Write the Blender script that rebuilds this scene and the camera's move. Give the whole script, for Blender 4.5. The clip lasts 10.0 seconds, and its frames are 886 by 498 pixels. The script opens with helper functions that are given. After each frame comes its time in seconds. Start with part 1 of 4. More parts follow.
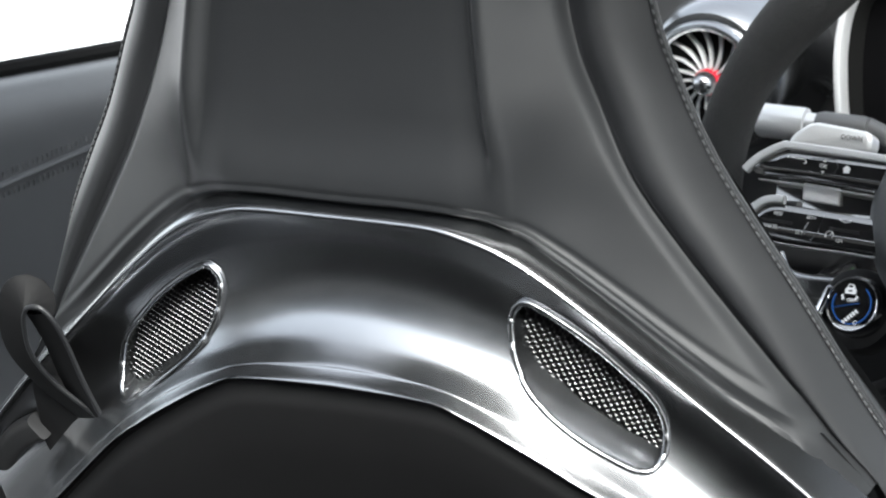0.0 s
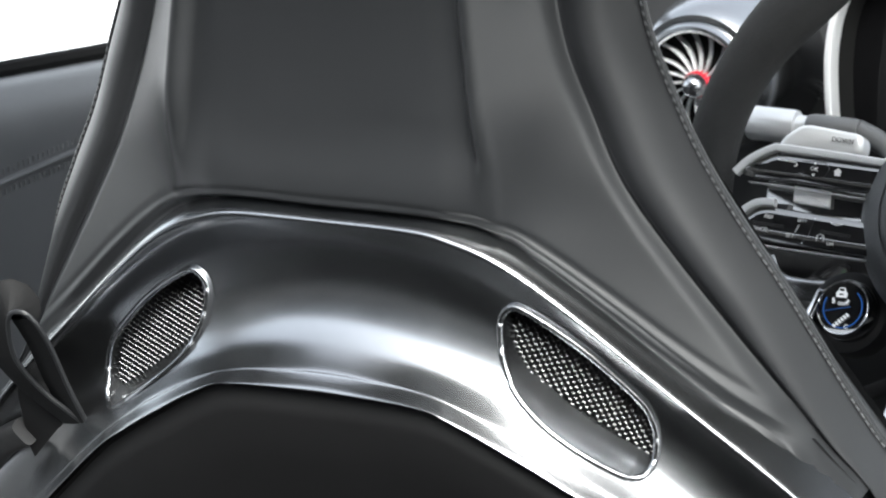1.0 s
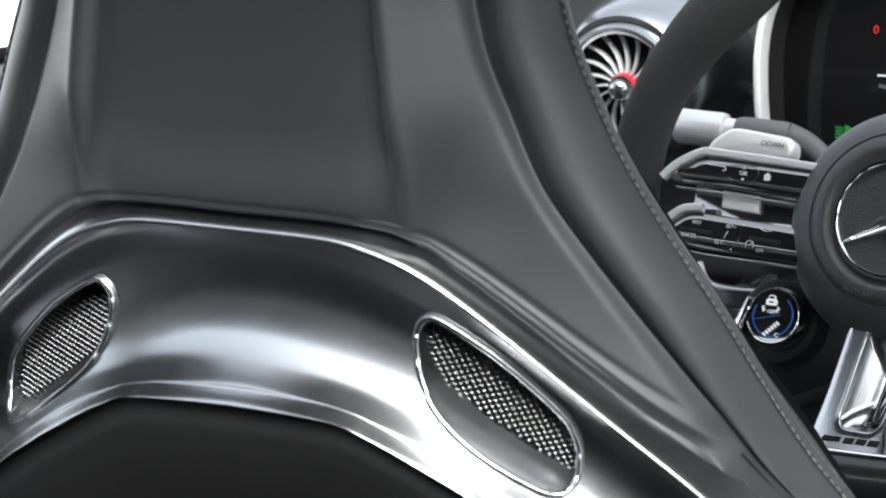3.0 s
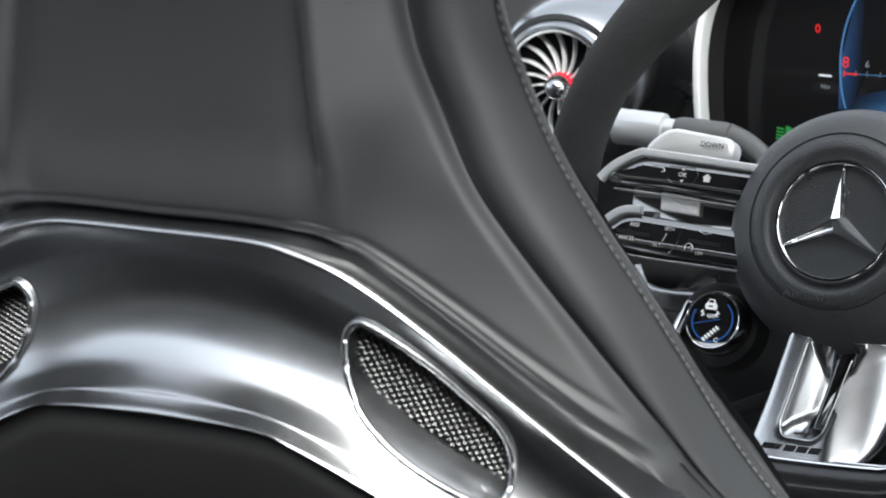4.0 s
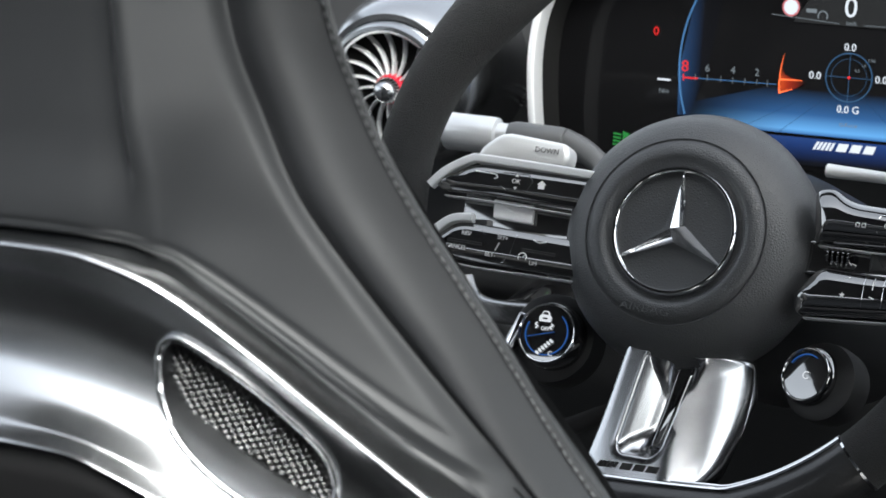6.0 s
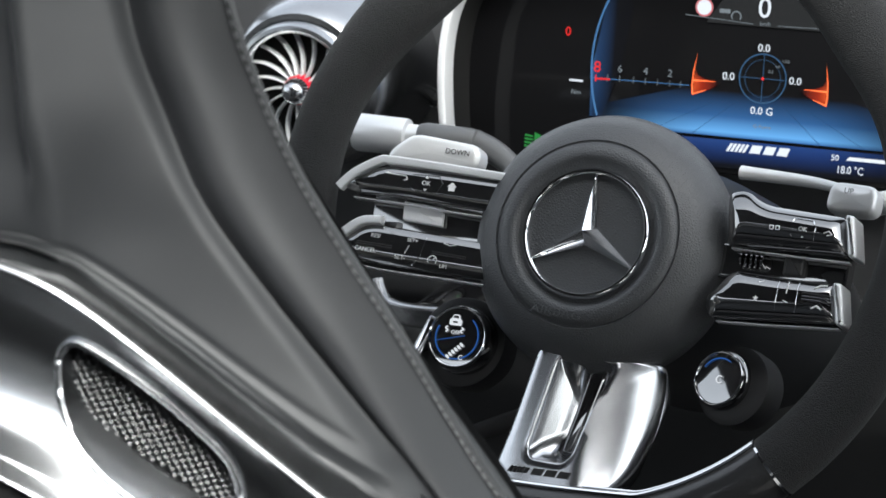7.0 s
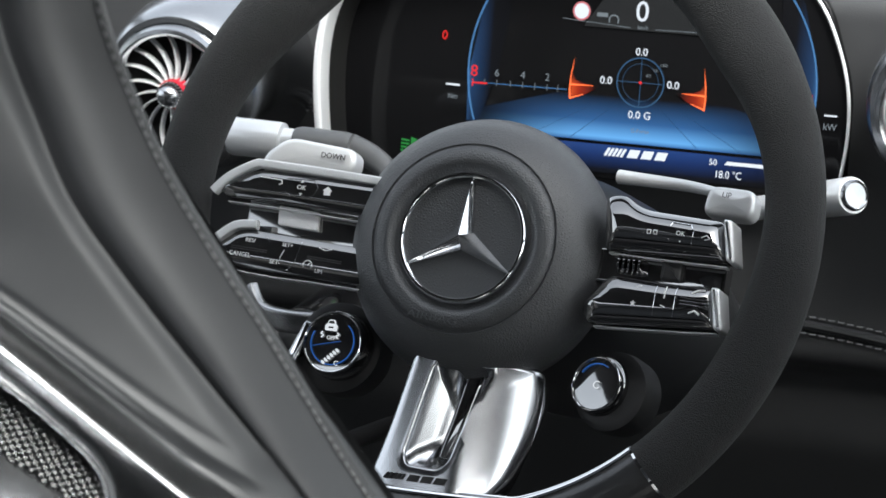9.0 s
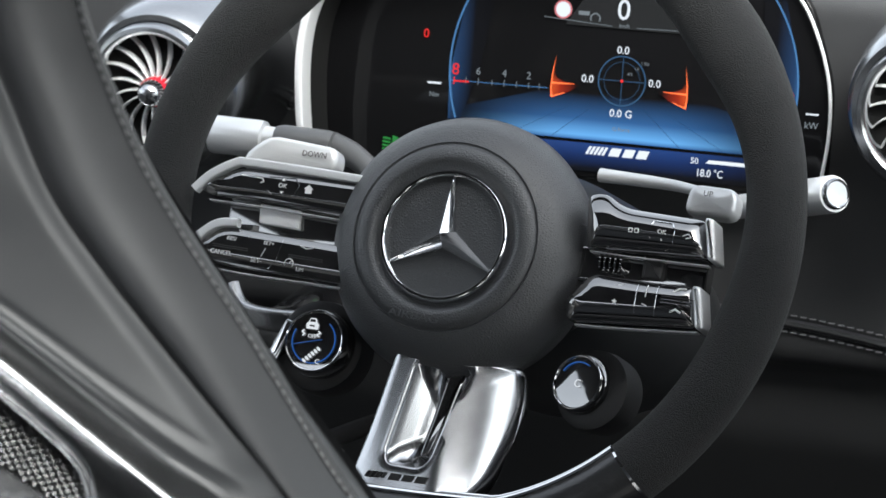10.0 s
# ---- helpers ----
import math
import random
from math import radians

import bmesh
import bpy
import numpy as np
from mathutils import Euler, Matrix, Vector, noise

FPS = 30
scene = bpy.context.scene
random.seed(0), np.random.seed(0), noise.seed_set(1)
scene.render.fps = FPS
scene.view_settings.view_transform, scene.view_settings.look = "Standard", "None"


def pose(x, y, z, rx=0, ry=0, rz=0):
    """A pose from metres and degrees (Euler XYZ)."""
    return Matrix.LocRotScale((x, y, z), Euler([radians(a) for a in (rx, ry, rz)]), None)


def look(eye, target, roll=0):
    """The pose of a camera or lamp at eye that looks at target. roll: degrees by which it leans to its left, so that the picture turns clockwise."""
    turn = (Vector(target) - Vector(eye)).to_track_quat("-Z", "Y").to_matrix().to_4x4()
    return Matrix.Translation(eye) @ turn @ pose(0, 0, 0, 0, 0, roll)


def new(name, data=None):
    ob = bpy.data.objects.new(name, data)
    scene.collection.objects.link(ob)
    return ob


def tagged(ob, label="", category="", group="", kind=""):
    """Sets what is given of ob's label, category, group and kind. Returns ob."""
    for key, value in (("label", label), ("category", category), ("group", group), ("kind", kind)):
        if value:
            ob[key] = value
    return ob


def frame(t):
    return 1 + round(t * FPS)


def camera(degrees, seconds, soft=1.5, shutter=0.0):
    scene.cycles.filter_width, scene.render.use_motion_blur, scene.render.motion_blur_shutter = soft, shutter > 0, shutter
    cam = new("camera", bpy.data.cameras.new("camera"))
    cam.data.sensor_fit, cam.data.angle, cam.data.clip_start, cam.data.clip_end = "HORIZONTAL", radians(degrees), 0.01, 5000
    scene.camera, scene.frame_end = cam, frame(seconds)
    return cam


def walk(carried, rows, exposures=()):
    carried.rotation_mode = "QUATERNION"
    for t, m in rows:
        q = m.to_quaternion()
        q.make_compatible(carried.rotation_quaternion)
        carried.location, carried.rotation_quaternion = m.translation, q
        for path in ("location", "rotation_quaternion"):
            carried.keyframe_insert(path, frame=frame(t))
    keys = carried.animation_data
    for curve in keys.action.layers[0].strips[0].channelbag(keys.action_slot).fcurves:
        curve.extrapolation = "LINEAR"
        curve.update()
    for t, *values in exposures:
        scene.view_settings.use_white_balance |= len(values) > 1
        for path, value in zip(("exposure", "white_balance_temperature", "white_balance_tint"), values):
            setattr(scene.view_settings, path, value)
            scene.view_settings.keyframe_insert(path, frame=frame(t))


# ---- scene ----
cam = camera(12.0, 10.0)
cam.data.dof.use_dof, cam.data.dof.focus_distance, cam.data.dof.aperture_fstop = True, 2.23, 26.0
PATH = [
    (0, (0.93, -2.337, 1.564), (-0.003, -0.658, 1.005), -2.4),
    (0.5, (0.927, -2.332, 1.563), (-0.004, -0.653, 1.004), -2.5),
    (1, (0.922, -2.322, 1.56), (-0.006, -0.641, 1.002), -2.4),
    (1.5, (0.918, -2.311, 1.557), (-0.007, -0.627, 0.999), -2.5),
    (2, (0.911, -2.294, 1.551), (-0.007, -0.607, 0.994), -2.4),
    (2.5, (0.903, -2.276, 1.546), (-0.007, -0.584, 0.989), -2.3),
    (4, (0.873, -2.207, 1.525), (-0.001, -0.497, 0.968), -1.9),
    (4.5, (0.858, -2.177, 1.516), (0.0, -0.459, 0.959), -1.6),
    (5, (0.846, -2.154, 1.51), (0.007, -0.427, 0.952), -1.3),
    (5.5, (0.837, -2.133, 1.504), (0.016, -0.397, 0.946), -1.2),
    (6, (0.832, -2.118, 1.499), (0.03, -0.372, 0.942), -1.0),
    (7.5, (0.819, -2.079, 1.486), (0.071, -0.31, 0.931), -0.5),
    (8, (0.817, -2.074, 1.483), (0.084, -0.297, 0.929), -0.3),
    (8.5, (0.818, -2.072, 1.482), (0.096, -0.291, 0.929), -0.2),
    (9, (0.818, -2.072, 1.482), (0.105, -0.287, 0.93), -0.2),
    (9.5, (0.817, -2.071, 1.482), (0.11, -0.284, 0.929), -0.1),
    (10, (0.818, -2.071, 1.482), (0.113, -0.283, 0.929), -0.1),
]
walk(cam, [(t, look(eye, target, roll)) for t, eye, target, roll in PATH], [(0, 1.9, 6450, 6), (10, 1.9, 6450, 6)])

# ---------- light ----------
world = bpy.data.worlds.new("overcast")
scene.world = world
world.use_nodes = True
wn = world.node_tree.nodes
sky = wn.new("ShaderNodeTexSky")
sky.sky_type, sky.sun_disc = "NISHITA", False
sky.sun_elevation, sky.sun_rotation = radians(47), radians(138)
sky.air_density, sky.dust_density = 1.0, 3.0
grey = wn.new("ShaderNodeHueSaturation")
grey.inputs["Saturation"].default_value = 0.3
world.node_tree.links.new(sky.outputs["Color"], grey.inputs["Color"])
world.node_tree.links.new(grey.outputs["Color"], wn["Background"].inputs["Color"])
wn["Background"].inputs["Strength"].default_value = 0.15
sun = new("sun", bpy.data.lights.new("sun", "SUN"))
sun.data.energy, sun.data.angle, sun.data.color = 1.5, radians(30), (1.0, 0.99, 0.97)
sun.matrix_world = look((5, -5.5, 8), (0, 0, 0.8))


# ---------- materials ----------
def material(name, colour, rough, metal=0.0, grain=0.0, size=400.0, vary=0.0, bump=0.0, coat=0.0, kind="noise", sheen=0.0, smear=0.0, spec=0.5, relief=0.0004):
    """A surface with fine grain (bump, per metre size), slow colour change (vary) and uneven gloss (smear)."""
    m = bpy.data.materials.new(name)
    m.use_nodes = True
    nt = m.node_tree
    b = nt.nodes["Principled BSDF"]
    b.inputs["Base Color"].default_value = (*colour, 1)
    b.inputs["Roughness"].default_value = rough
    b.inputs["Metallic"].default_value = metal
    b.inputs["Specular IOR Level"].default_value = spec
    b.inputs["Coat Weight"].default_value = coat
    b.inputs["Coat Roughness"].default_value = 0.03
    b.inputs["Sheen Weight"].default_value = sheen
    b.inputs["Sheen Roughness"].default_value = 0.4
    co = nt.nodes.new("ShaderNodeTexCoord")
    slow = nt.nodes.new("ShaderNodeTexNoise")
    slow.inputs["Scale"].default_value = 35.0
    slow.inputs["Detail"].default_value = 4.0
    nt.links.new(co.outputs["Object"], slow.inputs["Vector"])
    if vary:
        mix = nt.nodes.new("ShaderNodeMix")
        mix.data_type = "RGBA"
        mix.inputs[6].default_value = (*[c * (1 - vary) for c in colour], 1)
        mix.inputs[7].default_value = (*[min(1, c * (1 + vary)) for c in colour], 1)
        nt.links.new(slow.outputs["Fac"], mix.inputs[0])
        nt.links.new(mix.outputs[2], b.inputs["Base Color"])
    if smear:
        r = nt.nodes.new("ShaderNodeMapRange")
        r.inputs["To Min"].default_value, r.inputs["To Max"].default_value = max(0.01, rough - smear), rough + smear
        nt.links.new(slow.outputs["Fac"], r.inputs["Value"])
        nt.links.new(r.outputs["Result"], b.inputs["Roughness"])
    if bump:
        if kind == "leather":
            fine = nt.nodes.new("ShaderNodeTexVoronoi")
            fine.feature = "DISTANCE_TO_EDGE"
            out = fine.outputs["Distance"]
        else:
            fine = nt.nodes.new("ShaderNodeTexNoise")
            fine.inputs["Detail"].default_value = 3.0
            out = fine.outputs["Fac"]
        fine.inputs["Scale"].default_value = size
        nt.links.new(co.outputs["Object"], fine.inputs["Vector"])
        bp = nt.nodes.new("ShaderNodeBump")
        bp.inputs["Strength"].default_value = bump
        bp.inputs["Distance"].default_value = relief
        nt.links.new(out, bp.inputs["Height"])
        nt.links.new(bp.outputs["Normal"], b.inputs["Normal"])
    return m


def glow(name, colour, strength):
    m = bpy.data.materials.new(name)
    m.use_nodes = True
    b = m.node_tree.nodes["Principled BSDF"]
    b.inputs["Base Color"].default_value = (0.004, 0.004, 0.004, 1)
    b.inputs["Roughness"].default_value, b.inputs["Specular IOR Level"].default_value = 0.1, 0.15
    b.inputs["Emission Color"].default_value = (*colour, 1)
    b.inputs["Emission Strength"].default_value = strength
    return m


def denser(m, base, coat):
    """A lacquer of higher refractive index."""
    m.node_tree.nodes["Principled BSDF"].inputs["IOR"].default_value = base
    m.node_tree.nodes["Principled BSDF"].inputs["Coat IOR"].default_value = coat
    return m


DASH = material("dashboard_leather", (0.038, 0.039, 0.041), 0.5, vary=0.12, bump=0.35, size=800, kind="leather", smear=0.05)
LEATHER = material("black_leather", (0.024, 0.025, 0.027), 0.42, vary=0.12, bump=0.25, size=900, kind="leather", smear=0.05)
SHELL = material("seat_back_leather", (0.022, 0.0232, 0.025), 0.38, vary=0.1, bump=0.08, size=1200, kind="leather", smear=0.03, spec=0.55)
FABRIC = material("matt_black_panel", (0.007, 0.007, 0.0075), 0.7, vary=0.15, bump=0.3, size=1500, spec=0.3)
SPOKE = material("bright_satin_silver", (0.52, 0.53, 0.55), 0.2, metal=1.0, vary=0.012, smear=0.015)
SATIN = material("satin_silver", (0.45, 0.46, 0.475), 0.25, metal=1.0, vary=0.03, smear=0.05)
SILVER = material("silver_paint", (0.78, 0.79, 0.80), 0.3, metal=0.35, vary=0.012, smear=0.015)
WHITE_PLATE = material("pale_plate", (0.78, 0.78, 0.79), 0.4, vary=0.04, smear=0.05)
CHROME = material("chrome", (0.82, 0.83, 0.85), 0.07, metal=1.0, smear=0.03)
PIANO = denser(material("piano_black", (0.010, 0.010, 0.011), 0.05, coat=1.0, smear=0.02, spec=1.0), 1.9, 1.9)
ALCANTARA = material("black_suede", (0.016, 0.0165, 0.017), 0.95, vary=0.4, bump=1.0, size=1300, sheen=0.06, relief=0.0010)
AIRBAG = material("airbag_leather", (0.052, 0.054, 0.058), 0.42, vary=0.08, bump=0.8, size=620, kind="leather", smear=0.04, relief=0.0005, spec=0.7)
DOOR = material("grey_door_leather", (0.085, 0.088, 0.092), 0.4, vary=0.1, bump=0.2, size=900, kind="leather", smear=0.04)
PLASTIC = material("soft_black_plastic", (0.025, 0.025, 0.026), 0.5, vary=0.1, bump=0.3, size=1800, smear=0.06)
GREY = material("dark_grey_plastic", (0.10, 0.102, 0.105), 0.4, vary=0.06, bump=0.2, size=1800, smear=0.05)
# near-black; also stands for the shade behind the vent mesh
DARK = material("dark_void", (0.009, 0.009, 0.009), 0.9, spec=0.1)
CARBON = material("carbon_weave", (0.02, 0.02, 0.021), 0.3, vary=0.4, bump=0.6, size=500, coat=0.5)
MESHM = material("grille_metal", (0.13, 0.132, 0.135), 0.32, metal=1.0, smear=0.08)
THREAD = material("grey_thread", (0.17, 0.175, 0.18), 0.8, vary=0.2)
PRINT = material("white_print", (0.8, 0.8, 0.8), 0.5)
INK = material("black_print", (0.01, 0.01, 0.01), 0.5)
RED = material("red_ring", (0.55, 0.02, 0.04), 0.25, coat=0.5)
PALE = material("pale_floor", (0.80, 0.80, 0.81), 0.6, vary=0.03, bump=0.1, size=60)
BACKWALL = material("dark_grey_paint", (0.035, 0.035, 0.036), 0.7, vary=0.1, bump=0.2, size=80)
GLASS_BLACK = material("screen_glass", (0.005, 0.005, 0.0055), 0.06, spec=0.15)
RUG = material("floor_carpet", (0.03, 0.03, 0.032), 0.95, vary=0.3, bump=0.8, size=1500)
CARPET = material("dark_carpet", (0.013, 0.013, 0.0135), 0.95, vary=0.3, bump=0.8, size=1500)


# ---------- mesh tools (millimetres in, metres out) ----------
def finish(me, angle=38):
    for p in me.polygons:
        p.use_smooth = True
    me.set_sharp_from_angle(angle=radians(angle))
    return me


def mesh(name, verts, faces, angle=38):
    me = bpy.data.meshes.new(name)
    me.from_pydata([(x / 1000, y / 1000, z / 1000) for x, y, z in verts], [], faces)
    bm = bmesh.new()
    bm.from_mesh(me)
    bmesh.ops.remove_doubles(bm, verts=bm.verts, dist=1e-7)
    bmesh.ops.recalc_face_normals(bm, faces=bm.faces)
    bm.to_mesh(me)
    bm.free()
    return finish(me, angle)


def part(name, me, mat, parent=None, label=""):
    ob = new(name, me)
    if not me.materials:
        me.materials.append(mat)
    if parent:
        ob.parent = parent
    return tagged(ob, label)


def thing(name, m, label, category, group="", kind=""):
    ob = new(name)
    ob.empty_display_size = 0.02
    ob.matrix_world = m
    return tagged(ob, label, category, group, kind)


def loft(loops, closed=True, caps=True):
    """Verts and faces through loops of equal length."""
    n = len(loops[0])
    verts = [p for lp in loops for p in lp]
    faces = []
    for i in range(len(loops) - 1):
        for j in range(n if closed else n - 1):
            k = (j + 1) % n
            faces.append((i * n + j, i * n + k, (i + 1) * n + k, (i + 1) * n + j))
    if caps and closed:
        faces.append(tuple(range(n - 1, -1, -1)))
        faces.append(tuple(range((len(loops) - 1) * n, len(loops) * n)))
    return verts, faces


def join(*pieces):
    verts, faces = [], []
    for v, f in pieces:
        k = len(verts)
        verts += list(v)
        faces += [tuple(i + k for i in q) for q in f]
    return verts, faces


def moved(piece, m):
    """A piece moved by a matrix whose translation is in millimetres."""
    v, f = piece
    return [tuple(m @ Vector(p)) for p in v], f


def rounded(poly, r, n=5):
    """A polygon with its corners rounded."""
    out = []
    k = len(poly)
    for i in range(k):
        p, a, b = Vector(poly[i]), Vector(poly[i - 1]), Vector(poly[(i + 1) % k])
        rr = r[i] if isinstance(r, (list, tuple)) else r
        da, db = (a - p), (b - p)
        la, lb = min(rr, da.length * 0.48), min(rr, db.length * 0.48)
        s, e = p + da.normalized() * la, p + db.normalized() * lb
        for j in range(n + 1):
            t = j / n
            out.append(tuple(s * (1 - t) ** 2 + p * 2 * t * (1 - t) + e * t ** 2))
    return out


def inset(poly, d):
    """A polygon shrunk by d."""
    pts = [Vector(p) for p in poly]
    n = len(pts)
    area = sum(pts[i].x * pts[(i + 1) % n].y - pts[(i + 1) % n].x * pts[i].y for i in range(n))
    sign = 1 if area > 0 else -1
    out = []
    for i in range(n):
        a = pts[(i + 1) % n] - pts[i - 1]
        a = a.normalized() if a.length > 1e-9 else Vector((1, 0))
        out.append(tuple(pts[i] + Vector((-a.y, a.x)) * d * sign))
    return out


def slab(poly, z0, z1, bevel=1.0, steps=3, dome=0.0):
    """A plate with a rounded front edge; dome lifts its middle."""
    loops = [[(x, y, z0) for x, y in poly]]
    for j in range(steps + 1):
        a = j / steps * math.pi / 2
        q = inset(poly, bevel * (1 - math.cos(a)))
        loops.append([(x, y, z1 - bevel + bevel * math.sin(a)) for x, y in q])
    if dome:
        cx = sum(p[0] for p in poly) / len(poly)
        cy = sum(p[1] for p in poly) / len(poly)
        last = loops[-1]
        for k in (0.8, 0.55, 0.3, 0.05):
            loops.append([(cx + (x - cx) * k, cy + (y - cy) * k, z + dome * (1 - k * k)) for x, y, z in last])
    return loft(loops)


def lathe(profile, n=64, sx=1.0, sy=1.0, caps=True):
    """Turned about z: profile of (radius, z)."""
    loops = [[(r * sx * math.cos(2 * math.pi * i / n), r * sy * math.sin(2 * math.pi * i / n), z) for i in range(n)] for r, z in profile]
    return loft(loops, True, caps)


def smooth_path(pts, n=8, closed=False):
    """A Catmull-Rom curve through points."""
    P = [Vector(p) for p in pts]
    k = len(P)
    out = []
    for i in range(k if closed else k - 1):
        if closed:
            a, b, c, d = P[i - 1], P[i], P[(i + 1) % k], P[(i + 2) % k]
        else:
            a, b, c, d = P[max(i - 1, 0)], P[i], P[i + 1], P[min(i + 2, k - 1)]
        for j in range(n):
            t = j / n
            out.append(0.5 * ((2 * b) + (c - a) * t + (2 * a - 5 * b + 4 * c - d) * t * t + (3 * b - a - 3 * c + d) * t ** 3))
    if not closed:
        out.append(P[-1])
    return out


def sweep(path, section, up=(0, 0, 1), closed=False, scale=None):
    """A section (side, up) carried along a path."""
    pts = [Vector(p) for p in path]
    n = len(pts)
    loops = []
    for i in range(n):
        a = pts[(i + 1) % n] if closed or i < n - 1 else pts[i]
        b = pts[i - 1] if closed or i > 0 else pts[i]
        t = (a - b).normalized()
        s = t.cross(Vector(up)).normalized()
        u = s.cross(t)
        k = scale(i / (n - 1)) if scale else 1.0
        loops.append([tuple(pts[i] + s * x * k + u * y * k) for x, y in section])
    if closed:
        loops.append(loops[0])
    return loft(loops, True, not closed)


def circle(r, n=16, ry=None):
    return [(r * math.cos(2 * math.pi * i / n), (ry or r) * math.sin(2 * math.pi * i / n)) for i in range(n)]


def box(x0, x1, y0, y1, z0, z1, b=2.0):
    return slab(rounded([(x0, y0), (x1, y0), (x1, y1), (x0, y1)], b), z0, z1, min(b, 0.45 * (z1 - z0)))


def words(text, size, width=None, thick=0.12):
    """Lettering as a thin mesh centred at 0, size = cap height in mm."""
    cu = bpy.data.curves.new("letters", "FONT")
    cu.body, cu.align_x, cu.align_y = text, "CENTER", "CENTER"
    cu.size = size / 0.7 / 1000
    cu.extrude = thick / 1000
    cu.resolution_u = 3
    tmp = bpy.data.objects.new("letters", cu)
    scene.collection.objects.link(tmp)
    dg = bpy.context.evaluated_depsgraph_get()
    me = bpy.data.meshes.new_from_object(tmp.evaluated_get(dg))
    bpy.data.objects.remove(tmp)
    if width:
        xs = [v.co.x for v in me.vertices]
        k = width / 1000 / (max(xs) - min(xs))
        for v in me.vertices:
            v.co.x *= k
    me.materials.clear()
    return me


def lettering(name, text, size, x, y, z, mat, parent, width=None, turn=0.0, label=""):
    ob = part(name, words(text, size, width), mat, parent, label)
    ob.matrix_basis = pose(x / 1000, y / 1000, z / 1000, 0, 0, turn)
    return ob


def cut(me, cutter):
    """me with the cutter's volume taken out."""
    a, b = bpy.data.objects.new("a", me), bpy.data.objects.new("b", cutter)
    scene.collection.objects.link(a)
    scene.collection.objects.link(b)
    mod = a.modifiers.new("cut", "BOOLEAN")
    mod.operation, mod.object, mod.solver = "DIFFERENCE", b, "EXACT"
    out = bpy.data.meshes.new_from_object(a.evaluated_get(bpy.context.evaluated_depsgraph_get()))
    bpy.data.objects.remove(a)
    bpy.data.objects.remove(b)
    return out


def interp(t, pts):
    """Smooth value at t through (t, value), with no overshoot."""
    n = len(pts)
    if t <= pts[0][0]:
        return pts[0][1]
    if t >= pts[-1][0]:
        return pts[-1][1]
    i = 0
    while pts[i + 1][0] < t:
        i += 1

    def grade(j):
        return (pts[j + 1][1] - pts[j][1]) / (pts[j + 1][0] - pts[j][0])

    def slope(j):
        if j == 0 or j == n - 1:
            return grade(0) if j == 0 else grade(n - 2)
        p, q = grade(j - 1), grade(j)
        return 0.0 if p * q <= 0 else 2 * p * q / (p + q)

    (x0, y0), (x1, y1) = pts[i], pts[i + 1]
    h = x1 - x0
    k = (t - x0) / h
    return y0 * (1 + 2 * k) * (1 - k) ** 2 + h * slope(i) * k * (1 - k) ** 2 + y1 * k * k * (3 - 2 * k) + h * slope(i + 1) * k * k * (k - 1)


def bumpf(x, c, w):
    return math.exp(-((x - c) / w) ** 2)


# ---------- ground and car shell ----------
ground_v = [(-60e3, -60e3, 0), (60e3, -60e3, 0), (60e3, 60e3, 0), (-60e3, 60e3, 0)]
tagged(part("ground", mesh("ground", ground_v, [(0, 1, 2, 3)]), PALE), "pale smooth studio floor around the car", "floor", kind="structure")


def extrude_x(profile, x0, x1, r=20):
    """A closed (y, z) profile carried along x."""
    p = rounded(profile, r, 6)
    n = 12
    return loft([[(x0 + (x1 - x0) * i / n, y, z) for y, z in p] for i in range(n + 1)])


def extrude_y(profile, y0, y1, r=20):
    p = rounded(profile, r, 6)
    n = 12
    return loft([[(x, y0 + (y1 - y0) * i / n, z) for x, z in p] for i in range(n + 1)])


floor_p = mesh("floor", *box(-700, 1440, -1500, 900, 200, 240, 10))
tagged(part("floor", floor_p, RUG), "dark carpeted car floor", "floor", kind="structure")
# deck height raised to hide low sky from the seat back
rear = mesh("wall_rear", *extrude_x([(-2600, 240), (-1150, 240), (-1180, 950), (-1260, 1025), (-1700, 1100), (-2600, 1130)], -700, 1440, 40))
tagged(part("wall_rear", rear, CARPET), "black carpeted rear deck, unseen, raised to darken seat back reflections", "rear deck", kind="structure")
tunnel = mesh("centre_console", *extrude_y([(270, 240), (480, 240), (470, 560), (280, 560)], -1150, 420, 30))
tagged(part("centre_console", tunnel, PLASTIC), "black centre console between the seats", "console", kind="structure")
# unseen panel on the left only, added to darken left-facing seat folds
quarter = mesh("wall_rear_side", *extrude_y([(-735, 860), (-700, 860), (-700, 1325), (-735, 1325)], -2600, -960, 10))
tagged(part("wall_rear_side", quarter, CARPET), "added black panel, unseen, that blocks light from the left rear", "quarter panel", kind="structure")
# unseen wall, added to cut low sky out of the arch trim's reflection
studio = mesh("wall_studio", *box(-4500, 4200, -3520, -3400, 0, 2500, 20))
tagged(part("wall_studio", studio, BACKWALL), "added dark grey wall, unseen, that blocks the low sky behind", "wall", kind="structure")
firewall = mesh("wall_front", *box(-700, 1440, 900, 930, 200, 900, 10))
tagged(part("wall_front", firewall, CARPET), "dark footwell bulkhead", "bulkhead", kind="structure")

